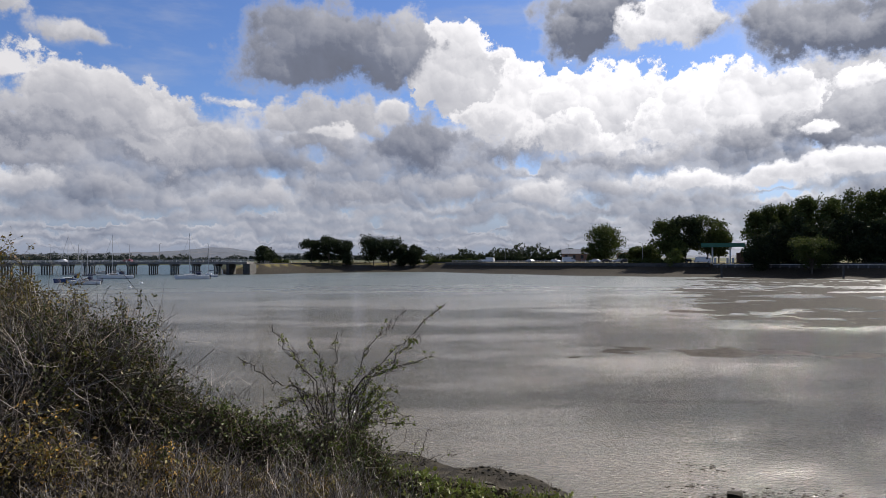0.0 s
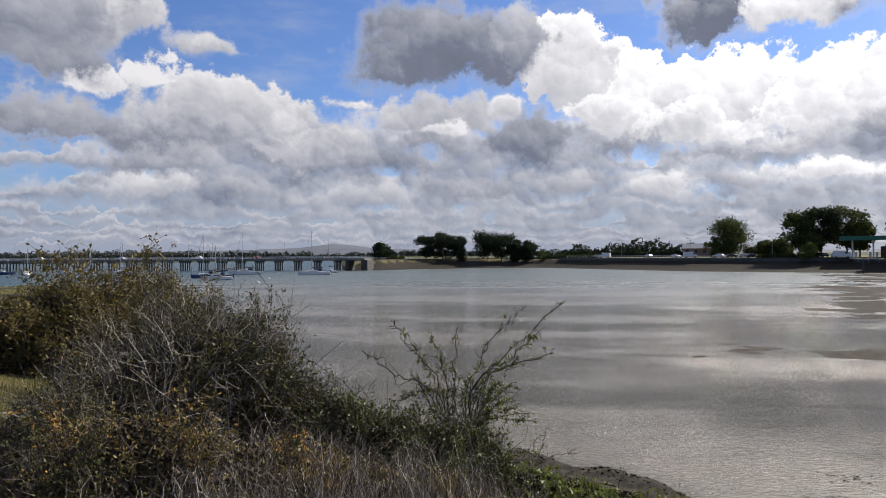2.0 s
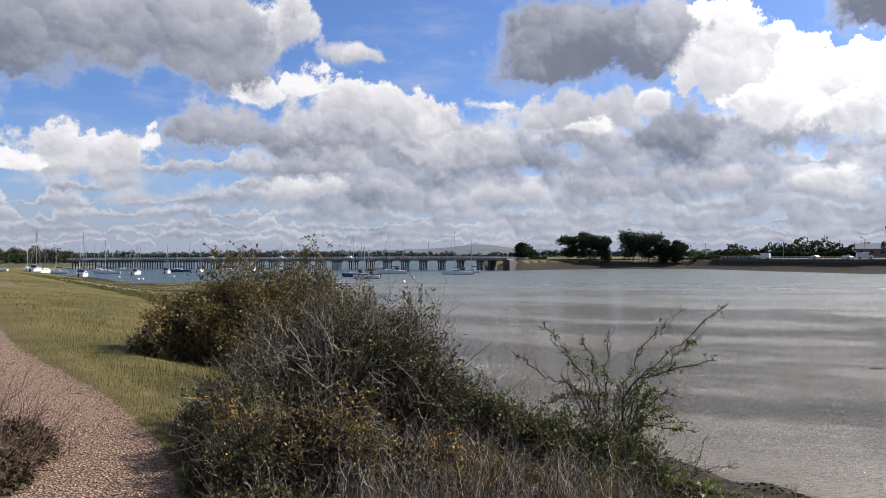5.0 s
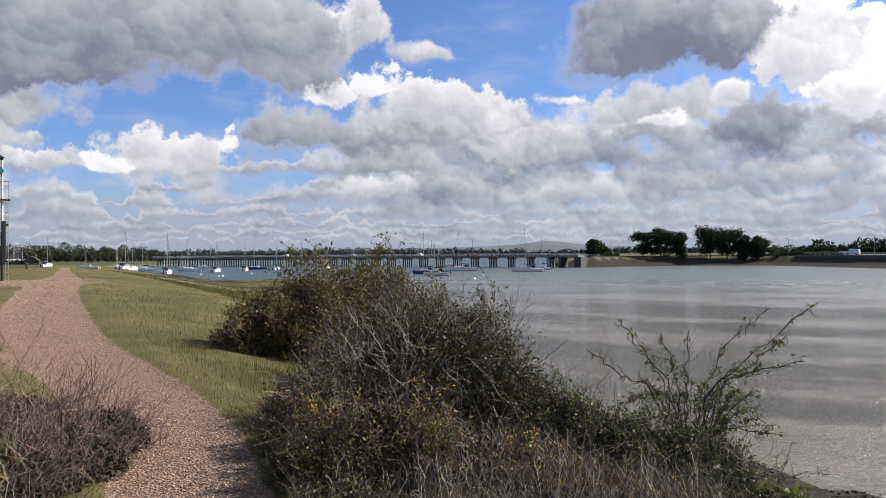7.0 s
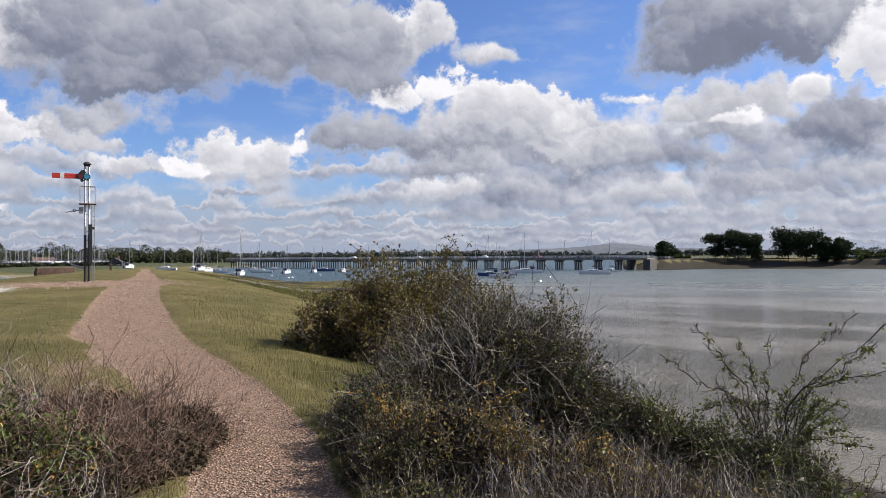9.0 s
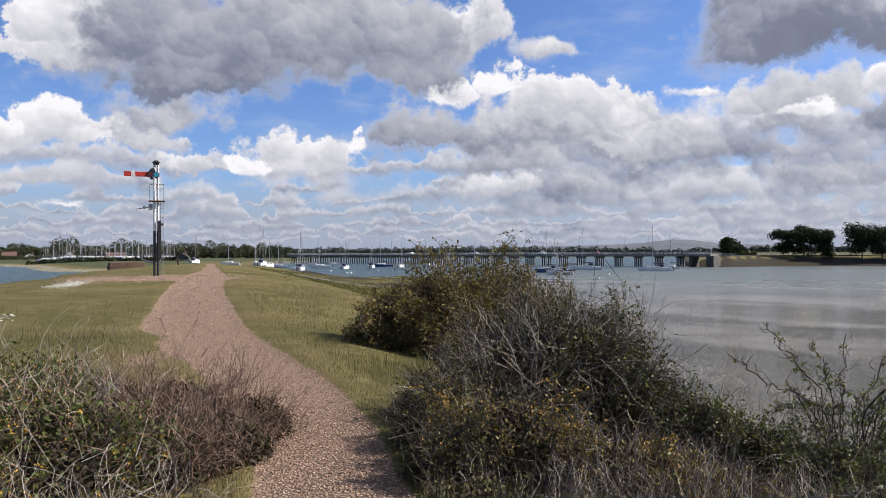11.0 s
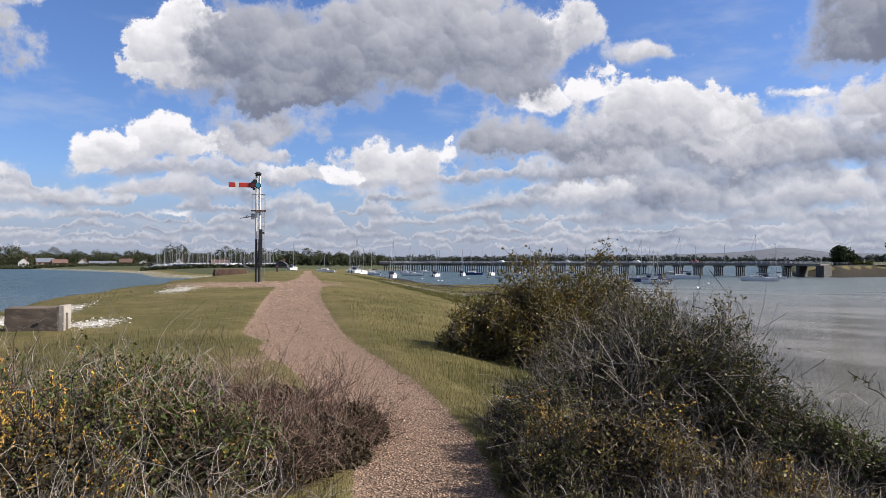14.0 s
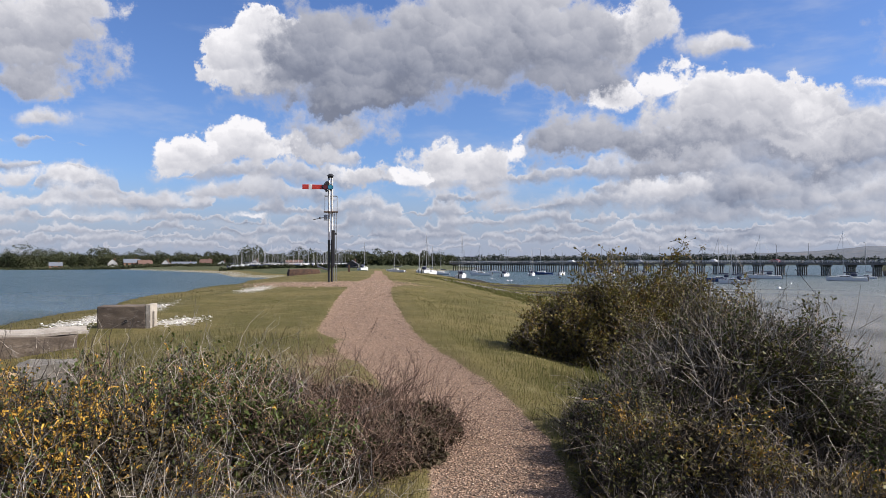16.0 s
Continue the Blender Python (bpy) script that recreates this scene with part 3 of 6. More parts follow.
def build_ground():
    azs = np.concatenate([np.arange(-180, -38, 3.0), np.arange(-38, 88, 0.33), np.arange(88, 180, 3.0)])
    rs = np.concatenate([[0.02, 0.4], np.geomspace(0.8, 30, 120), np.geomspace(30.5, 420, 160), np.geomspace(425, 4600, 50)])
    a, r = np.meshgrid(np.radians(azs), rs)
    x, y = -np.sin(a) * r, np.cos(a) * r
    z, gravel, mud, chalk, far = ground(x, y)
    n, m = x.shape
    v = np.stack([x, y, z], -1).reshape(-1, 3)
    i = np.arange(n * m).reshape(n, m)
    j = np.roll(i, -1, axis=1)
    q = np.stack([i[:-1], i[1:], j[1:], j[:-1]], -1).reshape(-1, 4)
    me = bpy.data.meshes.new("ground")
    me.from_pydata(v, [], q)
    me.materials.append(GROUND)
    me.shade_smooth()
    for name, value in (("gravel", gravel), ("mud", mud), ("chalk", chalk), ("far", far)):
        me.attributes.new(name, "FLOAT", "POINT").data.foreach_set("value", value.reshape(-1).astype(np.float32))
    ob = new("ground", me)
    tagged(ob, "grassy embankment with gravel path, muddy shore and far flat land", "ground", kind="structure")


build_ground()


def build_water():
    bm = bmesh.new()
    bmesh.ops.create_circle(bm, cap_ends=True, segments=64, radius=4500)
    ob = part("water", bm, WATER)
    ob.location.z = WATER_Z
    tagged(ob, "grey-green rippled tidal water at low tide", "water", kind="structure")


build_water()

# ---- far downs ----
def build_hills():
    az = np.arange(-60, 110, 0.4)
    top = ramp(az, (-60, 22), (-10, 20), (8, 28), (11, 38), (15, 48), (17.3, 70), (18.6, 71), (20.5, 56), (22, 48), (26, 40), (40, 30), (60, 28), (72, 34), (82, 30), (110, 25))
    top = top + 2.0 * soft_noise(az * 1.3, az * 0, 4)
    verts, faces = [], []
    for i, (a, t) in enumerate(zip(az, top)):
        for r, z in ((3300, -5), (3600, t * 0.6), (3900, t), (4300, t * 0.8), (4500, -5)):
            p = heading(a) * r
            verts.append((p.x, p.y, z))
        if i:
            b = 5 * i
            faces += [(b - 5 + k, b - 4 + k, b + 1 + k, b + k) for k in range(4)]
    tagged(new("backdrop_hills", mesh_of("backdrop_hills", verts, faces, HILL, True)), "wooded downs on the horizon, distance haze in their blue-grey colour", "hills", kind="structure")


build_hills()


# ---- the road bridge ----
BRIDGE_Y, BRIDGE_END, SPAN, SPANS = 283.0, -95.0, 8.85, 27


def build_bridge():
    ang = radians(2.0)
    m = Matrix.Translation((BRIDGE_END, BRIDGE_Y, 0)) @ Matrix.Rotation(math.pi - ang, 4, "Z")   # local x runs along the bridge, away
    br = thing("road_bridge", m, "long low concrete road bridge on rows of dark piles", "bridge")
    L = SPAN * SPANS
    part("deck", boxed(-17, -4.6, 0.15, L, 4.6, 0.75, bevel=0.05), DECK, br, "grey concrete bridge deck")
    for s in (-1, 1):
        part("edge_beam", boxed(-17, s * 4.62 - 0.2, 0.0, L, s * 4.62 + 0.2, 0.85), DECK, br)
        part("handrail", boxed(-17, s * 4.6 - 0.06, 1.72, L, s * 4.6 + 0.06, 1.82), RAIL, br, "pale painted handrail")
        part("mid_rail", boxed(-17, s * 4.6 - 0.03, 1.28, L, s * 4.6 + 0.03, 1.34), RAIL, br)
        post = mesh_of("railing_post", *bars(0.07, 0.07, 0.85, 1.75), RAIL)
        for i in range(-9, int(L / 1.85)):
            ob = part("railing_post", post, RAIL, br)
            ob.location = (0.5 + i * 1.85, s * 4.6, 0)
        rail = Soup()
        for i in range(-56, int(L / 0.3)):
            x = i * 0.3
            rail.stick([Vector((x, s * 4.6, 0.9)), Vector((x, s * 4.6, 1.74))], 0.022, 0.022)
        ob = part("balusters", rail.make("balusters", RAIL), RAIL, br)
        tagged(ob, kind="stuff")
    cap = mesh_of("pile_cap", *bars(0.9, 8.6, -0.75, 0.1), DECK)
    pile = mesh_of("support_column", *bars(0.42, 0.42, -7.5, -0.7), PILE)
    # the abutment borrows the dark pile colour in place of the shadow on it
    part("abutment", boxed(-18, -4.4, -5, -15.2, 4.4, 0.1, bevel=0.1), PILE, br, "concrete abutment coloured dark for its shadow")
    part("pier", boxed(-9.6, -4.2, -6, -8.4, 4.2, 0.12, bevel=0.08), PILE, br, "dark concrete pier")
    for i in range(-1, SPANS):
        ob = part("pile_cap", cap, DECK, br)
        ob.location = ((i + 0.6) * SPAN, 0, 0)
        for k in range(5):
            ob = part("support_column", pile, PILE, br)
            ob.location = ((i + 0.6) * SPAN, -3.6 + 1.8 * k, 0)
    return m


def bars(wx, wy, z0, z1):
    """Verts and faces of an upright bar."""
    x, y = wx / 2, wy / 2
    v = [(sx * x, sy * y, z) for z in (z0, z1) for sx, sy in ((-1, -1), (1, -1), (1, 1), (-1, 1))]
    f = [(0, 3, 2, 1), (4, 5, 6, 7)] + [(i, (i + 1) % 4, 4 + (i + 1) % 4, 4 + i) for i in range(4)]
    return v, f


BRIDGE = build_bridge()

# ---- plants ----
TWIG = material("grey-brown twigs", [(0.094, 0.07, 0.05), (0.048, 0.036, 0.026), (0.22, 0.18, 0.145)], 9, 50, 0.85, 0.0, random=0.5)
TWIG_RED = material("red-brown twigs", [(0.17, 0.106, 0.074), (0.095, 0.06, 0.042), (0.27, 0.185, 0.135)], 9, 50, 0.85, 0.0, random=0.5)
TWIG_PALE = material("dead pale twigs", [(0.306, 0.279, 0.243), (0.216, 0.189, 0.162)], 9, 50, 0.85, 0.0, random=0.4)
SCRUB = foliage("blackthorn leaves", [(0.046, 0.058, 0.015), (0.078, 0.08, 0.02), (0.15, 0.122, 0.035)], 0.5, 0.2, 1.1)
OLIVE = foliage("olive hawthorn leaves", [(0.137, 0.122, 0.034), (0.181, 0.151, 0.042), (0.254, 0.161, 0.044)], 0.5, 0.25, 1.1)
BRAMBLE = foliage("bramble leaves", [(0.058, 0.082, 0.022), (0.09, 0.115, 0.03), (0.15, 0.155, 0.042)], 0.42, 0.25, 1.4)
LIME = foliage("bright young leaves", [(0.115, 0.15, 0.03), (0.15, 0.185, 0.045), (0.18, 0.18, 0.05)], 0.45, 0.3, 2.0)
TWIG_DARK = material("dark thorn stems", [(0.05, 0.038, 0.029), (0.032, 0.024, 0.019), (0.09, 0.073, 0.058)], 9, 50, 0.85, 0.0, random=0.4)
LICHEN = material("orange lichen", [(0.42, 0.24, 0.03), (0.32, 0.18, 0.025), (0.46, 0.32, 0.07)], 8, 60, 0.95, 0.0, random=0.4)
STRAW = foliage("dry grass", [(0.167, 0.14, 0.068), (0.124, 0.112, 0.046), (0.223, 0.192, 0.118)], 0.6, 0.5, 0.8)
GRASS = foliage("green grass", [(0.105, 0.118, 0.034), (0.145, 0.14, 0.048), (0.205, 0.18, 0.09)], 0.55, 0.5, 0.5)

# dark leaf colour that stands in for the shade inside the bushes
SHADED = foliage("shade-dark inner leaves", [(0.052, 0.042, 0.025), (0.066, 0.056, 0.03), (0.085, 0.064, 0.04)], 0.8, 0.05, 1.5)

RNG = np.random.default_rng(7)


def unit(a):
    return a / np.maximum(np.linalg.norm(a, axis=-1, keepdims=True), 1e-9)


def rand_dirs(n):
    return unit(RNG.normal(size=(n, 3)))


def bulk_mesh(name, verts, faces, mat):
    """A mesh from arrays of corners and of equal-sided faces."""
    me = bpy.data.meshes.new(name)
    verts, faces = np.asarray(verts, np.float32).reshape(-1, 3), np.asarray(faces, np.int32)
    n, k = faces.shape
    me.vertices.add(len(verts))
    me.vertices.foreach_set("co", verts.reshape(-1))
    me.loops.add(n * k)
    me.loops.foreach_set("vertex_index", faces.reshape(-1))
    me.polygons.add(n)
    me.polygons.foreach_set("loop_start", np.arange(0, n * k, k, dtype=np.int32))
    me.update(calc_edges=True)
    me.validate()
    me.materials.append(mat)
    return me


def twig_arrays(pts, r0, r1):
    """Three-sided twigs along polylines pts (n, k, 3)."""
    n, k, _ = pts.shape
    d = unit(pts[:, -1] - pts[:, 0])
    u = unit(np.cross(d, rand_dirs(n)))
    w = np.cross(d, u)
    rad = (r0[:, None] + (r1 - r0)[:, None] * np.linspace(0, 1, k)[None])[..., None]
    ring = [pts + rad * (u[:, None] * math.cos(a) + w[:, None] * math.sin(a)) for a in (0, 2.094, 4.189)]
    v = np.stack(ring, 2)                                   # n, k, 3 sides, 3
    i = np.arange(n * k * 3).reshape(n, k, 3)
    a, b = i[:, :-1], i[:, 1:]
    f = np.stack([a, np.roll(a, -1, 2), np.roll(b, -1, 2), b], -1)
    return v.reshape(-1, 3), f.reshape(-1, 4)


def ribbon_arrays(pts, r0, r1):
    """Thin flat twigs along polylines pts (n, k, 3), for those a few millimetres across."""
    n, k, _ = pts.shape
    side = unit(np.cross(pts[:, -1] - pts[:, 0], rand_dirs(n)))
    rad = (r0[:, None] + (r1 - r0)[:, None] * np.linspace(0, 1, k)[None])[..., None]
    v = np.stack([pts - rad * side[:, None], pts + rad * side[:, None]], 2)
    i = np.arange(n * k * 2).reshape(n, k, 2)
    a, b = i[:, :-1], i[:, 1:]
    f = np.stack([a[..., 0], a[..., 1], b[..., 1], b[..., 0]], -1)
    return v.reshape(-1, 3), f.reshape(-1, 4)


def leaf_arrays(p, d, length, width):
    """Pointed leaves folded along the rib: two triangles each."""
    n = len(p)
    s = unit(np.cross(d, rand_dirs(n)))
    up = np.cross(s, d)
    l, w = length[:, None], width[:, None]
    mid = p + d * l * 0.45 + up * w * 0.22
    v = np.stack([p, mid + s * w / 2, p + d * l, mid - s * w / 2], 1)
    i = np.arange(n * 4).reshape(n, 4)
    f = np.concatenate([i[:, [0, 1, 2]], i[:, [0, 2, 3]]], 1).reshape(-1, 3)
    return v.reshape(-1, 3), f


def grown(base, tip, k=5, wander=0.08, sag=0.0):
    """Wandering polylines from base to tip."""
    t = np.linspace(0, 1, k)[None, :, None]
    n = len(base)
    size = np.linalg.norm(tip - base, axis=1)[:, None, None]
    bend = RNG.normal(size=(n, 1, 3)) * wander * 1.6
    p = base[:, None] + (tip - base)[:, None] * t + size * (bend * np.sin(t * math.pi) + RNG.normal(size=(n, k, 3)) * wander * 0.35 * np.sin(t * math.pi))
    p[..., 2] += size[..., 0] * sag * (t[..., 0] - t[..., 0] ** 2) * 2
    return p


def build_bush(name, lobes, twig_mat, leaf_mat, label, twigs=900, leaves=9, leaf=0.028, spray=0.3, lichen=0.0, whips=60, thick=0.0035, rough=0.25, shoots=None, reach=1.0):
    """A shrub: stems from its foot, a mass of forking twigs over rounded lobes and small leaves on them.
    lobes: (x, y, ground z, half width x, half width y, top z)"""
    x0, y0, z0 = lobes[0][:3]
    origin = np.array([x0, y0, z0])
    bush = thing(name, Matrix.Translation((x0, y0, z0)), label, "bush", "shoreline shrubs")
    sp, tw, lf, lp, wh, lc = [], [], [], [], [], []
    total = sum(l[3] * l[4] for l in lobes)
    for (x, y, z, rx, ry, top) in lobes:
        c, h = np.array([x, y, z]), top - z
        n = int(twigs * rx * ry / total)
        rad = np.array([rx, ry, h])
        # main stems
        ns = max(6, n // 60)
        d = rand_dirs(ns)
        d[:, 2] = np.abs(d[:, 2]) + 0.25
        d = unit(d)
        base = c + np.concatenate([RNG.uniform(-0.35, 0.35, (ns, 2)) * rad[:2], np.full((ns, 1), -0.05)], 1)
        tip = c + d * rad * RNG.uniform(0.6, 0.9, (ns, 1))
        sp.append((grown(base, tip, 6, 0.08), np.full(ns, thick * 3.2), np.full(ns, thick * 1.2)))
        # twigs near the outline
        d = rand_dirs(n)
        d[:, 2] = np.where(d[:, 2] < -0.05, -d[:, 2] * 0.8, d[:, 2])
        d = unit(d)
        d[:, 2] = np.abs(d[:, 2]) ** 0.7
        lump = 1 + rough * np.sin(d[:, 0] * 5 + x * 3) * np.cos(d[:, 1] * 6 + y * 2) + rough * 0.5 * np.sin(d[:, 2] * 11 + d[:, 0] * 9)
        depth = RNG.uniform(0.45, 1.0, n) ** 0.6 * lump
        end = c + d * rad * depth[:, None]
        # twigs gather in sprays, with dark hollows between them
        hollow = soft_noise(end[:, 0] * 2.6 / spray * 0.3 + end[:, 2] * 1.3, end[:, 1] * 2.6 / spray * 0.3 - end[:, 2] * 1.9, 81, 3)
        depth = depth * np.where(hollow < 0.0, 1 + 0.55 * np.maximum(hollow, -0.6), 1 + 0.16 * hollow)
        end = c + d * rad * depth[:, None]
        way = unit(d / rad * rad.mean() + RNG.normal(size=(n, 3)) * 0.55 + np.array([0, 0, 0.35]))
        ln = spray * RNG.uniform(0.5, 1.6, n)
        start = end - way * ln[:, None]
        start[:, 2] = np.maximum(start[:, 2], z - 0.05)
        p = grown(start, end, 3, 0.1)
        tw.append((p, np.full(n, thick), np.full(n, thick * 0.45)))
        # side shoots, three to a twig
        for q in range(3):
            t0 = RNG.uniform(0.25, 0.9, n)
            b = start + (end - start) * t0[:, None]
            w2 = unit(way + rand_dirs(n) * 0.9)
            e = b + w2 * (ln * RNG.uniform(0.25, 0.6, n))[:, None]
            tw.append((grown(b, e, 2, 0.1), np.full(n, thick * 0.75), np.full(n, thick * 0.35)))
            m = leaves // 3
            if m:
                tt = RNG.uniform(0.1, 1.0, (n, m, 1))
                lf.append((b[:, None] + (e - b)[:, None] * tt).reshape(-1, 3))
        # added dark leaf core, so that gaps between twigs look deeply shaded
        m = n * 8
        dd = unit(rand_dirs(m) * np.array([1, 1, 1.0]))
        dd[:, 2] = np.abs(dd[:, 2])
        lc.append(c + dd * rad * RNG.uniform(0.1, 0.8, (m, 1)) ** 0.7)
        if lichen:
            m = int(n * lichen)
            where = soft_noise(end[:, 0] * 1.6, end[:, 1] * 1.6, 71, 3) + RNG.normal(size=n) * 0.25
            pick = np.argsort(-where)[:m]
            for q in range(16):
                b = start[pick] + (end - start)[pick] * RNG.uniform(0.2, 1.0, (m, 1))
                e = b + unit(way[pick] + rand_dirs(m) * 0.9) * (ln[pick] * RNG.uniform(0.02, 0.085, m))[:, None]
                lp.append((grown(b, e, 2, 0.1), np.full(m, thick * 1.6), np.full(m, thick * 1.2)))
        # long bare whips past the outline
        if whips:
            m = max(3, int(whips * rx * ry / total))
            d = rand_dirs(m)
            d[:, 2] = np.abs(d[:, 2]) * 0.9 + 0.1
            d = unit(d)
            b = c + d * rad * 0.8
            e = b + unit(d + rand_dirs(m) * 0.5 + np.array([0, 0, 0.3])) * RNG.uniform(0.2, 0.9, (m, 1)) * (0.45 + 0.4 * h) * reach
            wh.append((grown(b, e, 6, 0.15), np.full(m, thick * 0.9), np.full(m, thick * 0.35)))
            for q in range(3):
                t0 = RNG.uniform(0.3, 0.9, (m, 1))
                bb = b + (e - b) * t0
                ee = bb + unit((e - b) + rand_dirs(m) * 0.35) * RNG.uniform(0.06, 0.25, (m, 1))
                wh.append((grown(bb, ee, 3, 0.06), np.full(m, thick * 0.6), np.full(m, thick * 0.3)))

    def gather(rows, make=twig_arrays):
        vs, fs, o = [], [], 0
        for p, r0, r1 in rows:
            v, f = make(p, r0, r1)
            vs.append(v)
            fs.append(f + o)
            o += len(v)
        return np.concatenate(vs) - origin, np.concatenate(fs)

    tagged(part("stems", bulk_mesh("stems", *gather(sp), TWIG), None, bush, "dark woody stems"), kind="stuff")
    tagged(part("branchwork", bulk_mesh("branchwork", *gather(tw, ribbon_arrays), twig_mat), None, bush), kind="stuff")
    if wh:
        tagged(part("shoot_spray", bulk_mesh("shoot_spray", *gather(wh, ribbon_arrays), shoots or twig_mat), None, bush, "long bare shoots"), kind="stuff")
    if lf:
        p = np.concatenate(lf)
        d = unit(RNG.normal(size=p.shape) + np.array([0, 0, 0.3]))
        ln = leaf * RNG.uniform(0.6, 1.35, len(p))
        v, f = leaf_arrays(p, d, ln, ln * RNG.uniform(0.45, 0.7, len(p)))
        tagged(part("foliage", bulk_mesh("foliage", v - origin, f, leaf_mat), None, bush), kind="stuff")
    # the core's leaves carry the inner shade in their colour
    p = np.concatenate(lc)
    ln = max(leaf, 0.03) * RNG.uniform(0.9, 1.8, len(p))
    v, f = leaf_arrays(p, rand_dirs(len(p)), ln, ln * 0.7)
    tagged(part("inner_foliage", bulk_mesh("inner_foliage", v - origin, f, SHADED), None, bush, "dark leaf filling that stands in for inner shade"), kind="stuff")
    if lp:
        tagged(part("lichen", bulk_mesh("lichen", *gather(lp, ribbon_arrays), LICHEN), None, bush, "bright orange lichen"), kind="stuff")
    return bush


def lobe(az, r, half_side, half_deep, top):
    """A rounded mass at a heading and distance, standing on the ground."""
    p = heading(az) * r
    return (p.x, p.y, height(p.x, p.y) - 0.05, half_side, half_deep, top)


# tall thicket beyond the bend, then the near thorn bush, low scrub, and the scrub left of the path
build_bush("hawthorn_bush", [lobe(37.6, 14.3, 1.35, 1.4, 1.2), lobe(34.0, 15.0, 1.35, 1.4, 1.25), lobe(41.6, 13.9, 0.85, 1.0, 0.75), lobe(31.0, 14.6, 1.1, 1.3, 1.0), lobe(43.4, 13.7, 0.5, 0.7, 0.3)],
           TWIG, OLIVE, "tall olive-brown hawthorn bush with bare shoots", twigs=11500, leaves=9, leaf=0.06, spray=0.42, whips=420, thick=0.0055, reach=0.55)
build_bush("blackthorn_bush", [lobe(31.0, 7.2, 0.8, 0.8, 0.85), lobe(35.0, 7.1, 0.65, 0.7, 0.55), lobe(28.4, 7.3, 0.7, 0.75, 1.02), lobe(26.0, 7.3, 0.55, 0.65, 0.92), lobe(23.6, 7.4, 0.5, 0.6, 0.58), lobe(21.4, 7.3, 0.45, 0.55, 0.2), lobe(38.2, 6.9, 0.45, 0.5, 0.2)],
           TWIG, SCRUB, "dense dark blackthorn bush with tangled grey twigs", twigs=11000, leaves=6, leaf=0.036, spray=0.34, whips=520, thick=0.0036, shoots=TWIG_PALE, reach=1.05)
build_bush("blackthorn_bush", [lobe(30.5, 10.4, 1.2, 1.1, 0.95), lobe(26.0, 10.5, 0.9, 1.1, 0.7)],
           TWIG, SCRUB, "dark thorn bush growing behind another", twigs=3600, leaves=6, leaf=0.044, spray=0.4, whips=200, thick=0.0045)
build_bush("thorn_scrub", [lobe(33, 5.2, 0.7, 0.5, 0.50), lobe(26, 5.2, 0.8, 0.55, 0.2), lobe(19, 5.4, 0.8, 0.65, -0.12), lobe(36.2, 5.5, 0.45, 0.5, 0.42), lobe(12.5, 5.6, 0.7, 0.65, -0.38)],
           TWIG, OLIVE, "low thorn scrub with orange lichen on its twigs", twigs=8000, leaves=6, leaf=0.029, spray=0.28, lichen=0.35, whips=300, thick=0.003)
build_bush("thorn_scrub", [lobe(23, 3.9, 0.6, 0.5, -0.08), lobe(31, 3.9, 0.55, 0.45, 0.0), lobe(15, 4.2, 0.6, 0.5, -0.32), lobe(34, 4.2, 0.38, 0.36, 0.0), lobe(6, 4.5, 0.6, 0.5, -0.62)],
           TWIG_DARK, OLIVE, "low brown scrub with dry twigs and lichen", twigs=6500, leaves=3, leaf=0.022, spray=0.26, lichen=0.14, whips=220, thick=0.0026, shoots=TWIG_PALE)
build_bush("thorn_scrub", [lobe(38.4, 5.0, 0.38, 0.42, 0.34), lobe(38.6, 5.9, 0.4, 0.5, 0.42), lobe(37.4, 4.2, 0.4, 0.36, 0.16), lobe(39.2, 6.8, 0.40, 0.5, 0.36), lobe(37.6, 3.5, 0.36, 0.3, 0.0)],
           TWIG_DARK, SCRUB, "dark shaded scrub overhanging the path edge", twigs=7000, leaves=6, leaf=0.026, spray=0.26, lichen=0.03, whips=160, thick=0.0028)
build_bush("leafy_scrub", [lobe(18.6, 7.0, 0.5, 0.6, 0.2), lobe(14.6, 7.0, 0.55, 0.6, 0.0), lobe(10.6, 7.1, 0.6, 0.6, -0.12), lobe(7.4, 7.4, 0.5, 0.5, -0.3)],
           TWIG, BRAMBLE, "green leafy scrub on the bank", twigs=6000, leaves=6, leaf=0.036, spray=0.25, whips=200, thick=0.0032)
build_bush("leafy_scrub", [lobe(3.0, 7.4, 0.5, 0.4, -0.72), lobe(-0.5, 7.8, 0.5, 0.4, -1.0), lobe(-4.0, 8.2, 0.5, 0.4, -1.18), lobe(-8, 8.4, 0.45, 0.4, -1.3), lobe(-11, 8.6, 0.35, 0.4, -1.5)],
           TWIG, LIME, "low bright green plants on the bank", twigs=1700, leaves=9, leaf=0.05, spray=0.2, whips=40, thick=0.003)
build_bush("bramble_bush", [lobe(66, 5.5, 0.8, 0.7, 0.6), lobe(72.5, 5.6, 0.75, 0.75, 0.68), lobe(69, 6.7, 0.95, 0.7, 0.66), lobe(77, 6.4, 0.7, 0.6, 0.68)],
           TWIG_RED, BRAMBLE, "green bramble thicket beside the path", twigs=7000, leaves=9, leaf=0.034, spray=0.28, lichen=0.14, whips=260, thick=0.003, shoots=TWIG_PALE)
build_bush("thorn_scrub", [lobe(57.5, 5.7, 0.55, 0.7, 0.40), lobe(54.0, 6.4, 0.45, 0.5, 0.34), lobe(59, 6.5, 0.7, 0.6, 0.5), lobe(61.5, 5.5, 0.7, 0.65, 0.44), lobe(64, 6.7, 0.7, 0.5, 0.55)],
           TWIG_RED, SCRUB, "low bare red-brown thorn scrub beside the path", twigs=7500, leaves=0, leaf=0.02, spray=0.34, whips=520, thick=0.0029)
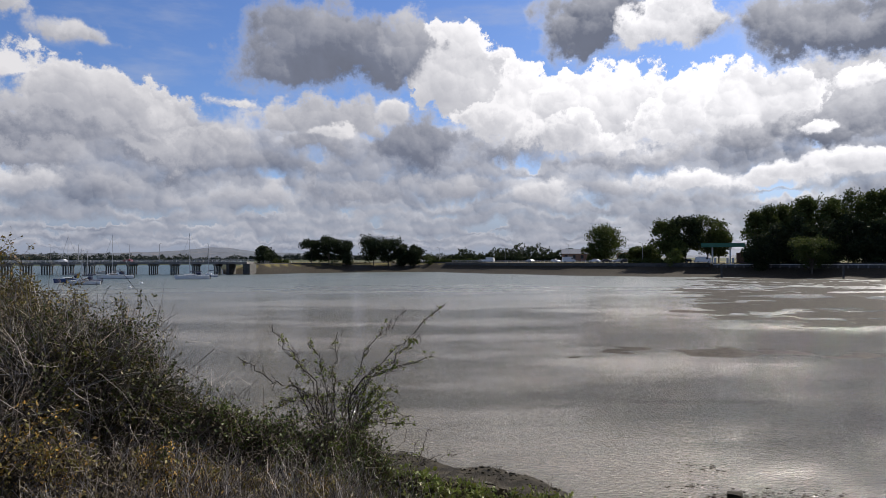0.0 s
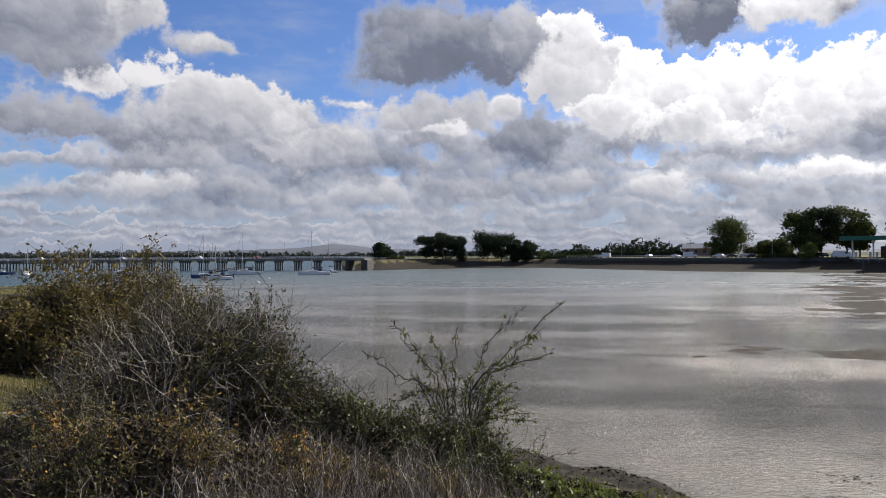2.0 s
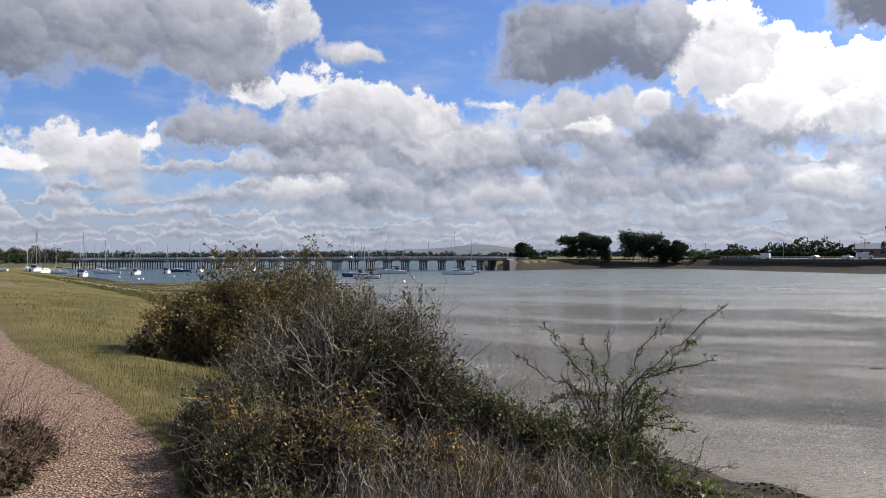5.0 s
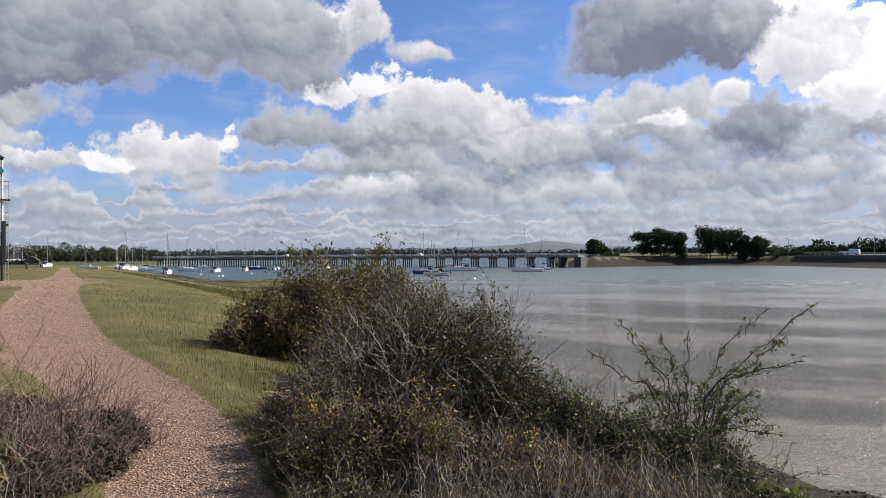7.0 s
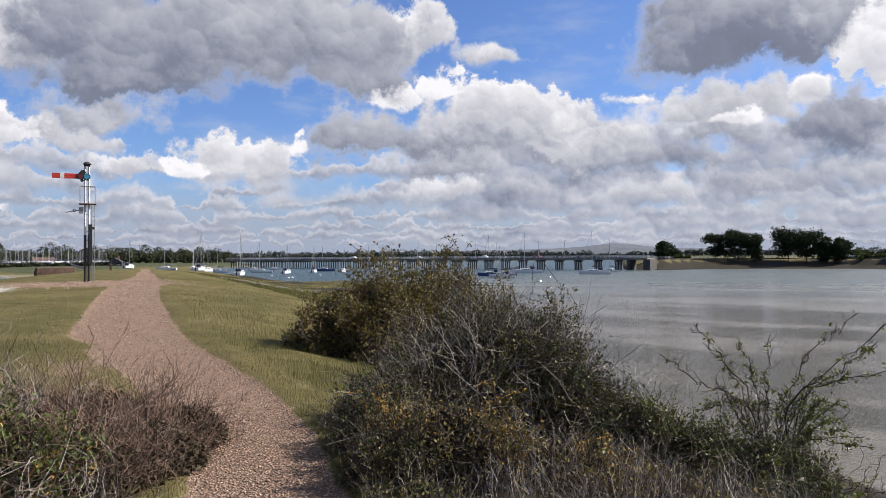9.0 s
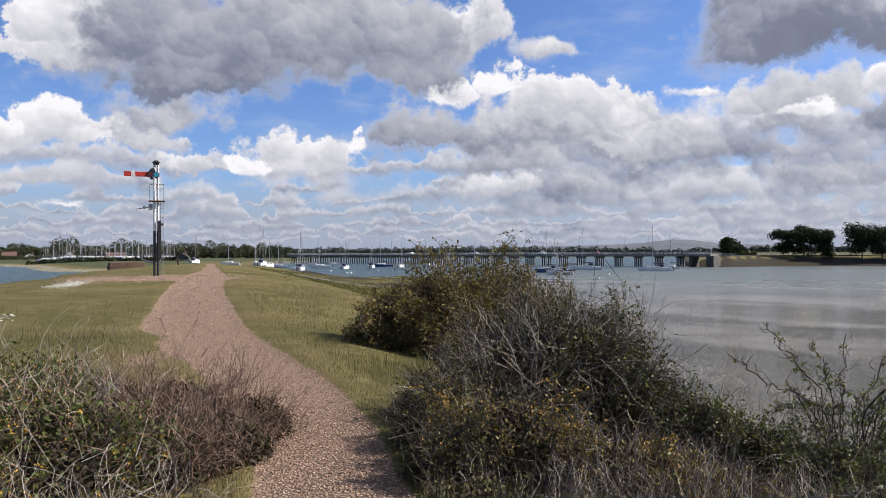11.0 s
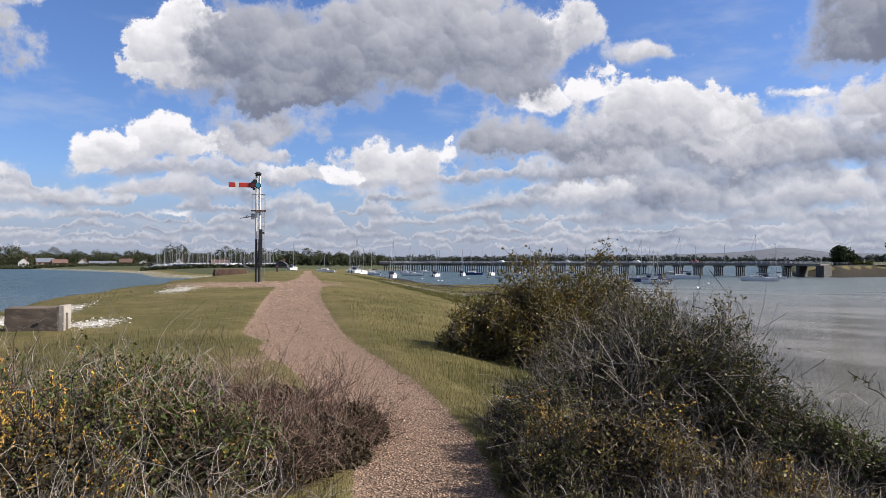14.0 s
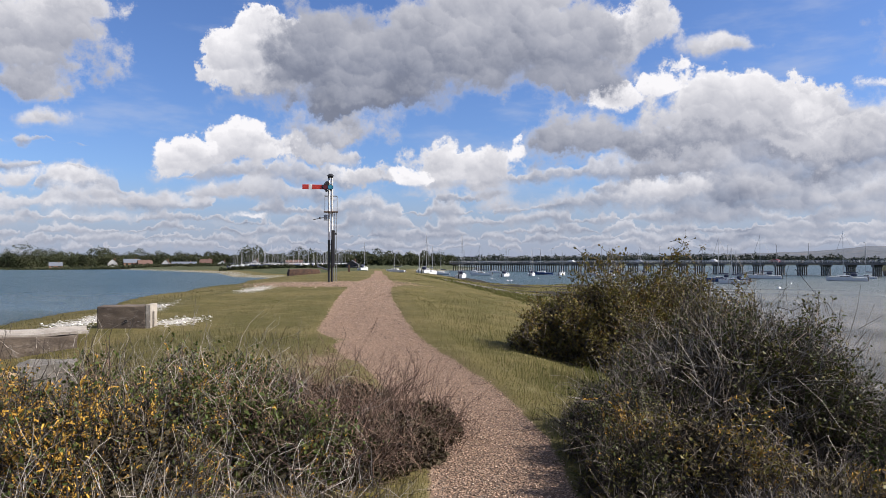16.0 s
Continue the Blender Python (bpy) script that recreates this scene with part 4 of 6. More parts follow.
build_bush("lichened_scrub", [lobe(79, 5.0, 0.8, 0.7, 0.74), lobe(87, 5.2, 0.85, 0.8, 0.82), lobe(75, 5.2, 0.6, 0.6, 0.68), lobe(83, 6.4, 0.8, 0.6, 0.72)],
           TWIG_DARK, BRAMBLE, "thorn scrub thickly covered in orange lichen", twigs=7500, leaves=3, leaf=0.03, spray=0.3, lichen=0.85, whips=260, thick=0.003)
build_bush("low_scrub", [lobe(70, 4.2, 0.7, 0.5, 0.2), lobe(61, 4.25, 0.65, 0.5, 0.14), lobe(80, 4.1, 0.7, 0.5, 0.24), lobe(65, 3.6, 0.5, 0.35, 0.0), lobe(75, 3.6, 0.5, 0.35, 0.02)],
           TWIG, OLIVE, "low scrub and pale dead stems in front of brambles", twigs=5000, leaves=3, leaf=0.024, spray=0.28, lichen=0.3, whips=240, thick=0.0026, shoots=TWIG_PALE)


def build_sparse_bush(name, foot, stems, label, leafy, thick=0.013):
    """A few long arching stems from one foot, with thorny side twigs and scattered leaves.
    foot: heading, distance. stems: the headings and heights in degrees that a stem passes, and how bare it is"""
    p0 = heading(foot[0]) * foot[1]
    o = np.array([p0.x, p0.y, height(p0.x, p0.y) - 0.05])
    bush = thing(name, Matrix.Translation(o), label, "bush", "shoreline shrubs")
    wood, leaf_p = [], []
    for way, bare in stems:
        r = foot[1] + RNG.uniform(-0.3, 0.3)
        knots = [o + RNG.normal(size=3) * np.array([0.10, 0.08, 0])]
        for az, el in way:
            q = heading(az) * r
            knots.append(np.array([q.x, q.y, 1.5 + r * math.tan(radians(el))]))
        knots = np.array(knots)
        t = np.linspace(0, len(knots) - 1, 16)
        main = np.stack([np.interp(t, np.arange(len(knots)), knots[:, i]) for i in range(3)], 1)
        for _ in range(3):
            main[1:-1] = (main[:-2] + 2 * main[1:-1] + main[2:]) / 4
        size = np.linalg.norm(main[-1] - main[0])
        main[1:-1] += RNG.normal(size=(14, 3)) * 0.011 * size
        wood.append((main[None], np.array([thick * (1.0 if bare < 0.5 else 0.6)]), np.array([0.0045])))
        m = int(26 * size / 1.2)
        t = RNG.uniform(0.2, 0.98, m)
        i = np.minimum((t * 15).astype(int), 14)
        b = main[i] + (main[i + 1] - main[i]) * (t * 15 - i)[:, None]
        d = unit(unit(main[i + 1] - main[i]) * 0.6 + rand_dirs(m) * 0.8)
        e = b + d * (RNG.uniform(0.04, 0.30, m) ** 1.3 * (1.5 - t))[:, None]
        wood.append((grown(b, e, 4, 0.12), np.full(m, 0.0042), np.full(m, 0.0022)))
        b2 = b + (e - b) * RNG.uniform(0.3, 0.9, (m, 1))
        e2 = b2 + unit(d + rand_dirs(m) * 0.9) * RNG.uniform(0.02, 0.10, (m, 1))
        wood.append((grown(b2, e2, 3, 0.1), np.full(m, 0.0026), np.full(m, 0.0012)))
        few = RNG.uniform(0, 1, m) > bare
        s = RNG.uniform(0, 1, (m, 5, 1))
        leaf_p.append((b[:, None] + (e - b)[:, None] * s + RNG.normal(size=(m, 5, 3)) * 0.012)[few].reshape(-1, 3))
    vs, fs, k = [], [], 0
    for row in wood:
        v, f = twig_arrays(*row)
        vs.append(v)
        fs.append(f + k)
        k += len(v)
    tagged(part("branchwork", bulk_mesh("branchwork", np.concatenate(vs) - o, np.concatenate(fs), TWIG_DARK), None, bush, "long dark thorny stems"), kind="stuff")
    p = np.concatenate(leaf_p)
    ln = RNG.uniform(0.022, 0.048, len(p))
    v, f = leaf_arrays(p, unit(RNG.normal(size=p.shape) + np.array([0, 0, 0.2])), ln, ln * 0.6)
    tagged(part("foliage", bulk_mesh("foliage", v - o, f, leafy), None, bush, "small bright green leaves"), kind="stuff")


def build_shore_shrubs():
    long_stems = [([(7.6, -10.5), (6.0, -6.4), (3.0, -4.1)], 0.9), ([(7.2, -10.0), (4.0, -7.2), (-0.2, -3.6)], 0.85), ([(7.4, -10.2), (4.5, -8.8), (0.8, -7.9)], 0.25), ([(7.0, -10.5), (3.6, -7.6), (1.9, -6.0)], 0.5),
                  ([(10.0, -10.0), (12.0, -7.8), (13.8, -5.2)], 0.85), ([(11.0, -10.5), (14.0, -9.4), (16.4, -7.6)], 0.9), ([(10.5, -10.0), (12.5, -6.7)], 0.8), ([(9.0, -9.5), (8.6, -5.8)], 0.85), ([(9.6, -9.0), (10.6, -6.6)], 0.6)]
    low = [([(foot + d * 0.5, -12.0 + 0.1 * i), (foot + d + random.uniform(-0.5, 0.5), -8.2 - 0.35 * abs(d) - random.uniform(0, 2.2))], 0.55) for i, (foot, d) in enumerate([(8.6, -5 + 0.75 * j) for j in range(15)])]
    leaves = [([(7.0, -13.0), (5.6 - 0.7 * j, -10.2 - 0.6 * j)], 0.0) for j in range(6)]
    build_sparse_bush("sparse_thorn_bush", (8.4, 8.0), long_stems + low + leaves, "sparse thorn bush with long arching twigs and few leaves", LIME, 0.014)
    build_sparse_bush("small_thorn_bush", (2.4, 10.4), [([(2.2, -16.2), (1.2, -13.6)], 0.8), ([(2.4, -16.5), (0.4, -15.6), (-1.2, -15.5)], 0.9), ([(2.6, -16.2), (2.3, -14.6)], 0.6), ([(2.6, -16.6), (3.4, -15.4)], 0.5)],
                      "small bare thorn bush above the muddy shore", LIME, 0.008)


build_shore_shrubs()


def uv_at(x, y):
    return x * UX + y * UY, x * VX + y * VY


def scatter(n, rmin, rmax, az0, az1, power=1.0):
    """Points on the ground, denser towards the eye."""
    r = rmin * (rmax / rmin) ** (RNG.uniform(0, 1, n) ** power)
    a = np.radians(RNG.uniform(az0, az1, n))
    x, y = -np.sin(a) * r, np.cos(a) * r
    z, gravel, mud, chalk, far = ground(x, y)
    return x, y, z, r, gravel, mud, chalk


def build_stalks(name, n, az0, az1, r0, r1, lo, hi, mat, label, keep):
    """Upright dry stalks with short side shoots, leaning every way."""
    x, y, z, r, gravel, mud, chalk = scatter(n, r0, r1, az0, az1)
    u, v = uv_at(x, y)
    ok = keep(u, v) & (gravel < 0.2) & (soft_noise(x * 1.7, y * 1.7, 91, 3) > -0.35)
    b = np.stack([x, y, z - 0.02], 1)[ok]
    m = len(b)
    ln = RNG.uniform(lo, hi, m) * (1 + 0.4 * soft_noise(b[:, 0] * 1.2, b[:, 1] * 1.2, 92, 2))
    way = unit(RNG.normal(size=(m, 3)) * 0.3 + np.array([0, 0, 1.0]))
    e = b + way * ln[:, None]
    rows = [(grown(b, e, 5, 0.07), np.full(m, 0.0022), np.full(m, 0.001))]
    for q in range(4):
        t = RNG.uniform(0.35, 0.95, (m, 1))
        bb = b + (e - b) * t
        ee = bb + unit(way + rand_dirs(m) * 0.7) * (ln * RNG.uniform(0.08, 0.3, m))[:, None]
        rows.append((grown(bb, ee, 3, 0.1), np.full(m, 0.0015), np.full(m, 0.0008)))
    vs, fs, k = [], [], 0
    for row in rows:
        vv, ff = ribbon_arrays(*row)
        vs.append(vv)
        fs.append(ff + k)
        k += len(vv)
    tagged(new(name, bulk_mesh(name, np.concatenate(vs), np.concatenate(fs), mat)), label, "dry stalks", kind="stuff")


build_stalks("dry_stalks", 650, 2, 31, 3.0, 6.6, 0.2, 0.6, TWIG_PALE, "grey-brown dry stalks standing among the thorn scrub", lambda u, v: v > 1.45)
build_stalks("dead_stalks", 1300, 2, 33, 3.0, 6.6, 0.2, 0.5, TWIG, "grey-brown dead stalks among the thorn scrub", lambda u, v: v > 1.45)
build_stalks("pale_stalks", 420, 56, 90, 4.0, 8.5, 0.35, 0.85, TWIG_PALE, "pale dead stalks standing out of the brambles", lambda u, v: v < -1.0)


def blade_arrays(p, lean, length, width):
    """Bent grass blades: a quad and a tip, as three triangles."""
    n = len(p)
    up = np.tile([0, 0, 1.0], (n, 1))
    s = unit(np.cross(up, lean + rand_dirs(n) * 0.2)) * width[:, None] / 2
    l = length[:, None]
    m, t = p + up * l * 0.6 + lean * l * 0.15, p + up * l * 0.92 + lean * l * 0.5
    v = np.stack([p - s, p + s, m + s * 0.8, m - s * 0.8, t], 1)
    i = np.arange(n * 5).reshape(n, 5)
    f = np.concatenate([i[:, [0, 1, 2]], i[:, [0, 2, 3]], i[:, [3, 2, 4]]], 1).reshape(-1, 3)
    return v.reshape(-1, 3), f


def build_grass(name, n, mat, label, lo, hi, rmin, rmax, az0, az1, keep, width=0.006, power=1.0):
    x, y, z, r, gravel, mud, chalk = scatter(n, rmin, rmax, az0, az1, power)
    u, v = uv_at(x, y)
    clump = soft_noise(x * 0.7, y * 0.7, 12, 5)
    ok = keep(u, v, clump) & (gravel < 0.25 + 0.2 * RNG.uniform(-1, 1, n)) & (mud < 0.4) & (chalk < 0.4) & (z > -3.95)
    x, y, z, r, clump = x[ok], y[ok], z[ok], r[ok], clump[ok]
    m = len(x)
    ln = RNG.uniform(lo, hi, m) * (1 + 0.3 * clump) * RNG.uniform(0.5, 1.2, m) * np.interp(r, [8, 30, 60], [1, 0.75, 0.6])
    w = width * np.maximum(1.0, r / 16.0) * RNG.uniform(0.7, 1.3, m)
    a = RNG.uniform(0, math.tau, m)
    lean = np.stack([np.cos(a) + 0.5, np.sin(a) + 0.2, 0 * a], 1) * RNG.uniform(0.2, 1.0, (m, 1))
    v, f = blade_arrays(np.stack([x, y, z - 0.01], 1), lean, ln, w)
    tagged(new(name, bulk_mesh(name, v, f, mat)), label, "grass", kind="stuff")


build_grass("grass", 230000, GRASS, "short green and yellowing verge grass", 0.02, 0.07, 3.0, 75, 8, 88, lambda u, v, c: (v < 9.0) & (v > -13) & (c > -0.7), 0.0038)
build_grass("dry_grass", 90000, STRAW, "thin dry straw among the verge grass", 0.03, 0.12, 3.5, 70, 8, 88, lambda u, v, c: (v < 9.0) & (v > -13) & (c < 0.35), 0.003)
build_grass("long_grass", 50000, STRAW, "tall dry straw-coloured grass along the verge", 0.09, 0.26, 4.0, 70, 25, 88,
            lambda u, v, c: ((v > path_centre(u) + path_half(u) + 0.9) & (v < 9) & (c > 0.05)) | ((v < -8.4) & (v > -13.5)) | ((v < -1.9) & (u < 15) & (u > 3) & (c > -0.25)), 0.004)
build_grass("meadow_grass", 80000, GRASS, "long green grass on the slope", 0.06, 0.2, 4.0, 70, 25, 88,
            lambda u, v, c: ((v > path_centre(u) + path_half(u) + 0.5) & (v < 10) & (c > -0.3)) | ((v < -1.6) & (u < 14) & (u > 3) & (c > -0.1)), 0.004)
build_grass("dry_tufts", 30000, STRAW, "dry straw-coloured tufts at the foot of the scrub", 0.12, 0.36, 3.0, 7.5, 44, 90, lambda u, v, c: (v < -0.4) & (c > -0.35), 0.004, 0.8)
build_grass("bank_grass", 40000, GRASS, "rough grass on the shore bank", 0.10, 0.28, 5.0, 30, -30, 40, lambda u, v, c: (v > 2.5) & (v < 11) & (c > -0.3), 0.006)
build_grass("marsh_grass", 60000, GRASS, "low green and brown plants on the salt marsh", 0.15, 0.45, 40, 175, 27, 56, lambda u, v, c: (v > 8) & (c > -0.2), 0.012)

# ---- plain materials for built things ----
def paint(name, colour, rough=0.5, metal=0.0, worn=0.35):
    c = tuple(colour)
    return material(name, [c, tuple(v * (1 - worn * 0.5) for v in c), tuple(v * (1 - worn) for v in c)], 2.5, 25, rough, 0.1, 0.004, metal)


WHITE = paint("white paint", (0.74, 0.74, 0.72))
BLACK = paint("black paint", (0.02, 0.02, 0.022), 0.55)
RED = paint("red enamel", (0.55, 0.045, 0.03), 0.45)
STEEL = paint("grey galvanised steel", (0.32, 0.33, 0.34), 0.5, 0.6)
RUST = material("rusty brown timber and iron", [(0.07, 0.04, 0.028), (0.12, 0.065, 0.04), (0.04, 0.028, 0.022)], 2, 25, 0.9, 0.5)
BLUE_GLASS = paint("blue-green signal glass", (0.03, 0.25, 0.38), 0.15, 0.0, 0.1)
DARK_GLASS = paint("dark red signal glass", (0.10, 0.015, 0.02), 0.15, 0.0, 0.1)
HULL_WHITE = paint("white gelcoat", (0.72, 0.73, 0.74), 0.3, 0.0, 0.15)
HULL_BLUE = paint("navy hull paint", (0.02, 0.05, 0.16), 0.3, 0.0, 0.2)
CANVAS = paint("dark blue canvas", (0.02, 0.03, 0.07), 0.9)
CABIN_GLASS = paint("dark cabin window", (0.02, 0.025, 0.03), 0.12, 0.0, 0.1)
ALLOY = paint("silver mast alloy", (0.45, 0.46, 0.48), 0.4, 0.5, 0.1)
TYRE = paint("tyre rubber", (0.02, 0.02, 0.02), 0.9)
ROOF_RED = paint("red-brown clay tile", (0.135, 0.078, 0.062), 0.85)
ROOF_GREY = paint("blue-grey slate", (0.14, 0.16, 0.20), 0.7)
BRICK = paint("brown brick", (0.24, 0.14, 0.10), 0.9)
GREEN = paint("green fascia paint", (0.012, 0.14, 0.08), 0.45)
ROAD = material("asphalt", [(0.055, 0.055, 0.057), (0.075, 0.074, 0.072)], 0.5, 12, 0.9, 0.2)
STONE_GREY = material("grey weathered rubble", [(0.20, 0.185, 0.165), (0.12, 0.11, 0.095), (0.065, 0.06, 0.05)], 4, 40, 0.9, 0.5, random=0.4)
WEED = material("dark bladder wrack", [(0.028, 0.025, 0.014), (0.018, 0.017, 0.011), (0.05, 0.04, 0.02)], 6, 50, 0.92, 0.6, random=0.3, spec=0.15)
CHALK = material("white chalk", [(0.60, 0.58, 0.53), (0.45, 0.43, 0.39), (0.68, 0.66, 0.62)], 12, 60, 0.9, 0.3, random=0.3)
PEBBLE = material("flint gravel", [(0.33, 0.232, 0.168), (0.21, 0.142, 0.102), (0.50, 0.42, 0.34)], 26, 90, 0.85, 0.2, random=0.65)


def spot(az, r, z=None, turn=0.0):
    """A pose on the ground at a heading and distance, its x axis to the eye's right."""
    p = heading(az) * r
    return Matrix.Translation((p.x, p.y, height(p.x, p.y) if z is None else z)) @ Matrix.Rotation(radians(az + turn), 4, "Z")


# ---- railway semaphore signal ----
def build_signal():
    s = thing("semaphore_signal", spot(59.0, 46.0), "white and black railway semaphore signal with a red arm", "signal")
    for x in (-0.29, -0.09):
        part("upper_post", tubed((x, 0, 2.72), (x, 0, 6.75), 0.068, 0.062, sides=12), WHITE, s, "white steel post")
        part("lower_post", tubed((x, 0, -0.2), (x, 0, 2.72), 0.075, 0.075, sides=12), BLACK, s, "black lower post")
    for i in range(11):
        z = 0.9 + i * 0.5
        part("cross_strap", boxed(-0.25, -0.02, z, -0.13, 0.02, z + 0.05), BLACK if z < 2.7 else WHITE, s)
    part("counterweight_box", boxed(-0.12, -0.13, 1.0, 0.09, 0.1, 3.35, bevel=0.02), BLACK, s, "black weight box")
    cap = bmesh.new()
    bmesh.ops.create_cone(cap, cap_ends=True, segments=12, radius1=0.26, radius2=0.1, depth=0.14, matrix=Matrix.Translation((-0.19, 0, 6.94)))
    box(cap, -0.36, -0.12, 6.76, -0.02, 0.12, 6.88)
    part("finial", cap, BLACK, s, "black cap")
    arm = part("arm", boxed(-1.36, -0.19, 5.98, -0.6, -0.15, 6.28, bevel=0.008), RED, s, "red enamelled arm")
    part("white_stripe", boxed(-1.58, -0.19, 5.98, -1.36, -0.15, 6.28, bevel=0.008), WHITE, arm, "white band")
    part("arm_tip", boxed(-1.98, -0.19, 5.98, -1.58, -0.15, 6.28, bevel=0.008), RED, arm)
    spec = bmesh.new()
    box(spec, -0.72, -0.22, 6.0, -0.2, -0.16, 6.26)
    for x, z, r in ((-0.52, 6.12, 0.18), (-0.2, 6.12, 0.19), (-0.4, 6.36, 0.15), (-0.45, 5.9, 0.09), (-0.52, 6.26, 0.12)):
        bmesh.ops.create_cone(spec, cap_ends=True, segments=16, radius1=r, radius2=r, depth=0.06, matrix=pose(x, -0.2, z, 90))
    plate = part("spectacle", spec, BLACK, s, "black spectacle casting")
    for x, mat, lab in ((-0.2, BLUE_GLASS, "blue-green glass"), (-0.52, DARK_GLASS, "dark red glass")):
        g = bmesh.new()
        bmesh.ops.create_cone(g, cap_ends=True, segments=18, radius1=0.15, radius2=0.15, depth=0.04, matrix=pose(x, -0.25, 6.12, 90))
        part("lens", g, mat, plate, lab)
    part("platform", boxed(-0.62, -0.3, 4.5, 0.3, 0.3, 4.56, bevel=0.01), RUST, s, "timber lamp platform")
    for x in (-0.55, 0.24):
        for y in (-0.22, 0.22):
            part("platform_rail", tubed((x, y, 4.55), (x, y, 5.58), 0.018), STEEL, s)
    for y in (-0.22, 0.22):
        part("top_rail", tubed((-0.55, y, 5.56), (0.24, y, 5.56), 0.018), STEEL, s)
    small = boxed(-0.62, -0.16, 3.98, -0.38, 0.08, 4.34, bevel=0.02)
    part("lamp_case", small, STEEL, s, "grey lamp case")
    lever = bmesh.new()
    tube(lever, (-0.62, -0.1, 4.16), (-1.3, -0.1, 4.02), 0.03, 0.022)
    bmesh.ops.create_uvsphere(lever, u_segments=10, v_segments=6, radius=0.09, matrix=Matrix.Translation((-0.85, -0.1, 4.13)))
    part("balance_lever", lever, STEEL, s, "grey balance lever with weight")
    for x in (0.06, 0.2):
        part("ladder_rail", tubed((x, 0.35, -0.1), (x, 0.25, 4.5), 0.016), STEEL, s)
    for i in range(15):
        part("ladder_rung", tubed((0.06, 0.34 - i * 0.006, 0.2 + i * 0.28), (0.2, 0.34 - i * 0.006, 0.2 + i * 0.28), 0.011, sides=5), STEEL, s)
    part("bracket", boxed(0.05, -0.06, 3.05, 0.22, 0.06, 3.2, bevel=0.02), BLACK, s)
    pipe = bmesh.new()
    tube(pipe, (-1.0, 0.3, 1.0), (-0.2, 0.1, 0.72), 0.06, 0.06)
    tube(pipe, (-1.0, 0.3, 1.0), (-1.02, 0.3, 1.25), 0.05, 0.05)
    part("stay", pipe, STEEL, s)


build_signal()


# ---- concrete and rubble on the embankment ----
def lump(name, m, sx, sy, sz, mat, label, category, seed, group="", cuts=3, rough=0.2):
    """A broken, rounded block."""
    bm = bmesh.new()
    bmesh.ops.create_cube(bm, size=1.0)
    bmesh.ops.subdivide_edges(bm, edges=bm.edges[:], cuts=cuts, use_grid_fill=True)
    for v in bm.verts:
        n = noise.noise_vector(v.co * 2.3 + Vector((seed * 3.1, seed, 0)))
        v.co = (v.co * 0.8 + v.co.normalized() * 0.2) + n * rough * 0.5
        v.co = Vector((v.co.x * sx, v.co.y * sy, (v.co.z + 0.4) * sz))
    ob = part(name, bm, mat)
    ob.matrix_basis = m
    return tagged(ob, label, category, group)


def build_rubble():
    m = spot(74.35, 17.9, turn=-16)
    blk = thing("concrete_block", m, "weathered hollow concrete block lying on grass", "concrete block")
    bm = boxed(-0.62, -0.3, -0.08, 0.42, 0.3, 0.5, bevel=0.02)
    bmesh.ops.subdivide_edges(bm, edges=bm.edges[:], cuts=3, use_grid_fill=True)
    for v in bm.verts:
        v.co += noise.noise_vector(v.co * 5) * 0.012
    part("body", bm, BROWN_CONCRETE, blk, "dark pebbled concrete")
    bm = bmesh.new()
    box(bm, 0.42, -0.3, -0.08, 0.52, -0.12, 0.53)
    box(bm, 0.42, 0.06, -0.08, 0.52, 0.3, 0.53)
    box(bm, 0.42, -0.12, 0.36, 0.52, 0.06, 0.53)
    part("end_frame", bm, PALE_CONCRETE, blk, "pale concrete end with a slot")
    # no opening is cut: a black disc gives the hole's dark inside
    bm = bmesh.new()
    bmesh.ops.create_cone(bm, cap_ends=True, segments=10, radius1=0.035, radius2=0.035, depth=0.02, matrix=pose(0.0, -0.306, 0.16, 90))
    part("drain_hole", bm, BLACK, blk, "black disc for the dark inside of a round hole")
    m = spot(84.5, 15.8, -0.62, turn=-6)
    slab = thing("concrete_platform", m, "broken concrete slab with a dark brown face", "concrete slab")
    bm = boxed(-2.6, -0.4, -0.9, 1.85, 0.95, 0.735)
    bmesh.ops.subdivide_edges(bm, edges=bm.edges[:], cuts=12, use_grid_fill=True)
    for v in bm.verts:
        v.co += noise.noise_vector(v.co * 1.7) * 0.07 + noise.noise_vector(v.co * 6) * 0.02
    part("slab_body", bm, BROWN_CONCRETE, slab, "dark brown concrete")
    bm = boxed(-2.7, -0.3, 0.74, 2.0, 1.0, 0.79)
    bmesh.ops.subdivide_edges(bm, edges=bm.edges[:], cuts=10, use_grid_fill=True)
    for v in bm.verts:
        v.co += noise.noise_vector(v.co * 2.5) * 0.05
    part("slab_top", bm, PALE_CONCRETE, slab, "pale worn slab top")
    lump("concrete_lump", spot(79.6, 12.4, -0.86), 0.8, 0.6, 0.9, STONE_GREY, "pale broken concrete lump half hidden by scrub", "rubble", 1)
    lump("sandstone_boulder", spot(82.6, 10.6, -0.55), 0.38, 0.4, 0.68, SANDSTONE, "ochre boulder beside the scrub", "rubble", 2)
    lump("rusty_tank", spot(61.2, 112, turn=8), 4.4, 1.8, 1.6, RUST, "rusty brown iron tank on the bank", "tank", 3, cuts=2, rough=0.05)
    for i, (az, r) in enumerate(((62.4, 112), (62.15, 112), (57.6, 118))):
        ob = part("timber_post", boxed(-0.17, -0.17, -0.3, 0.17, 0.17, 1.5 - 0.2 * i, bevel=0.03), RUST)
        ob.matrix_basis = spot(az, r)
        tagged(ob, "black weathered timber post in the bank", "post", "old timber posts")


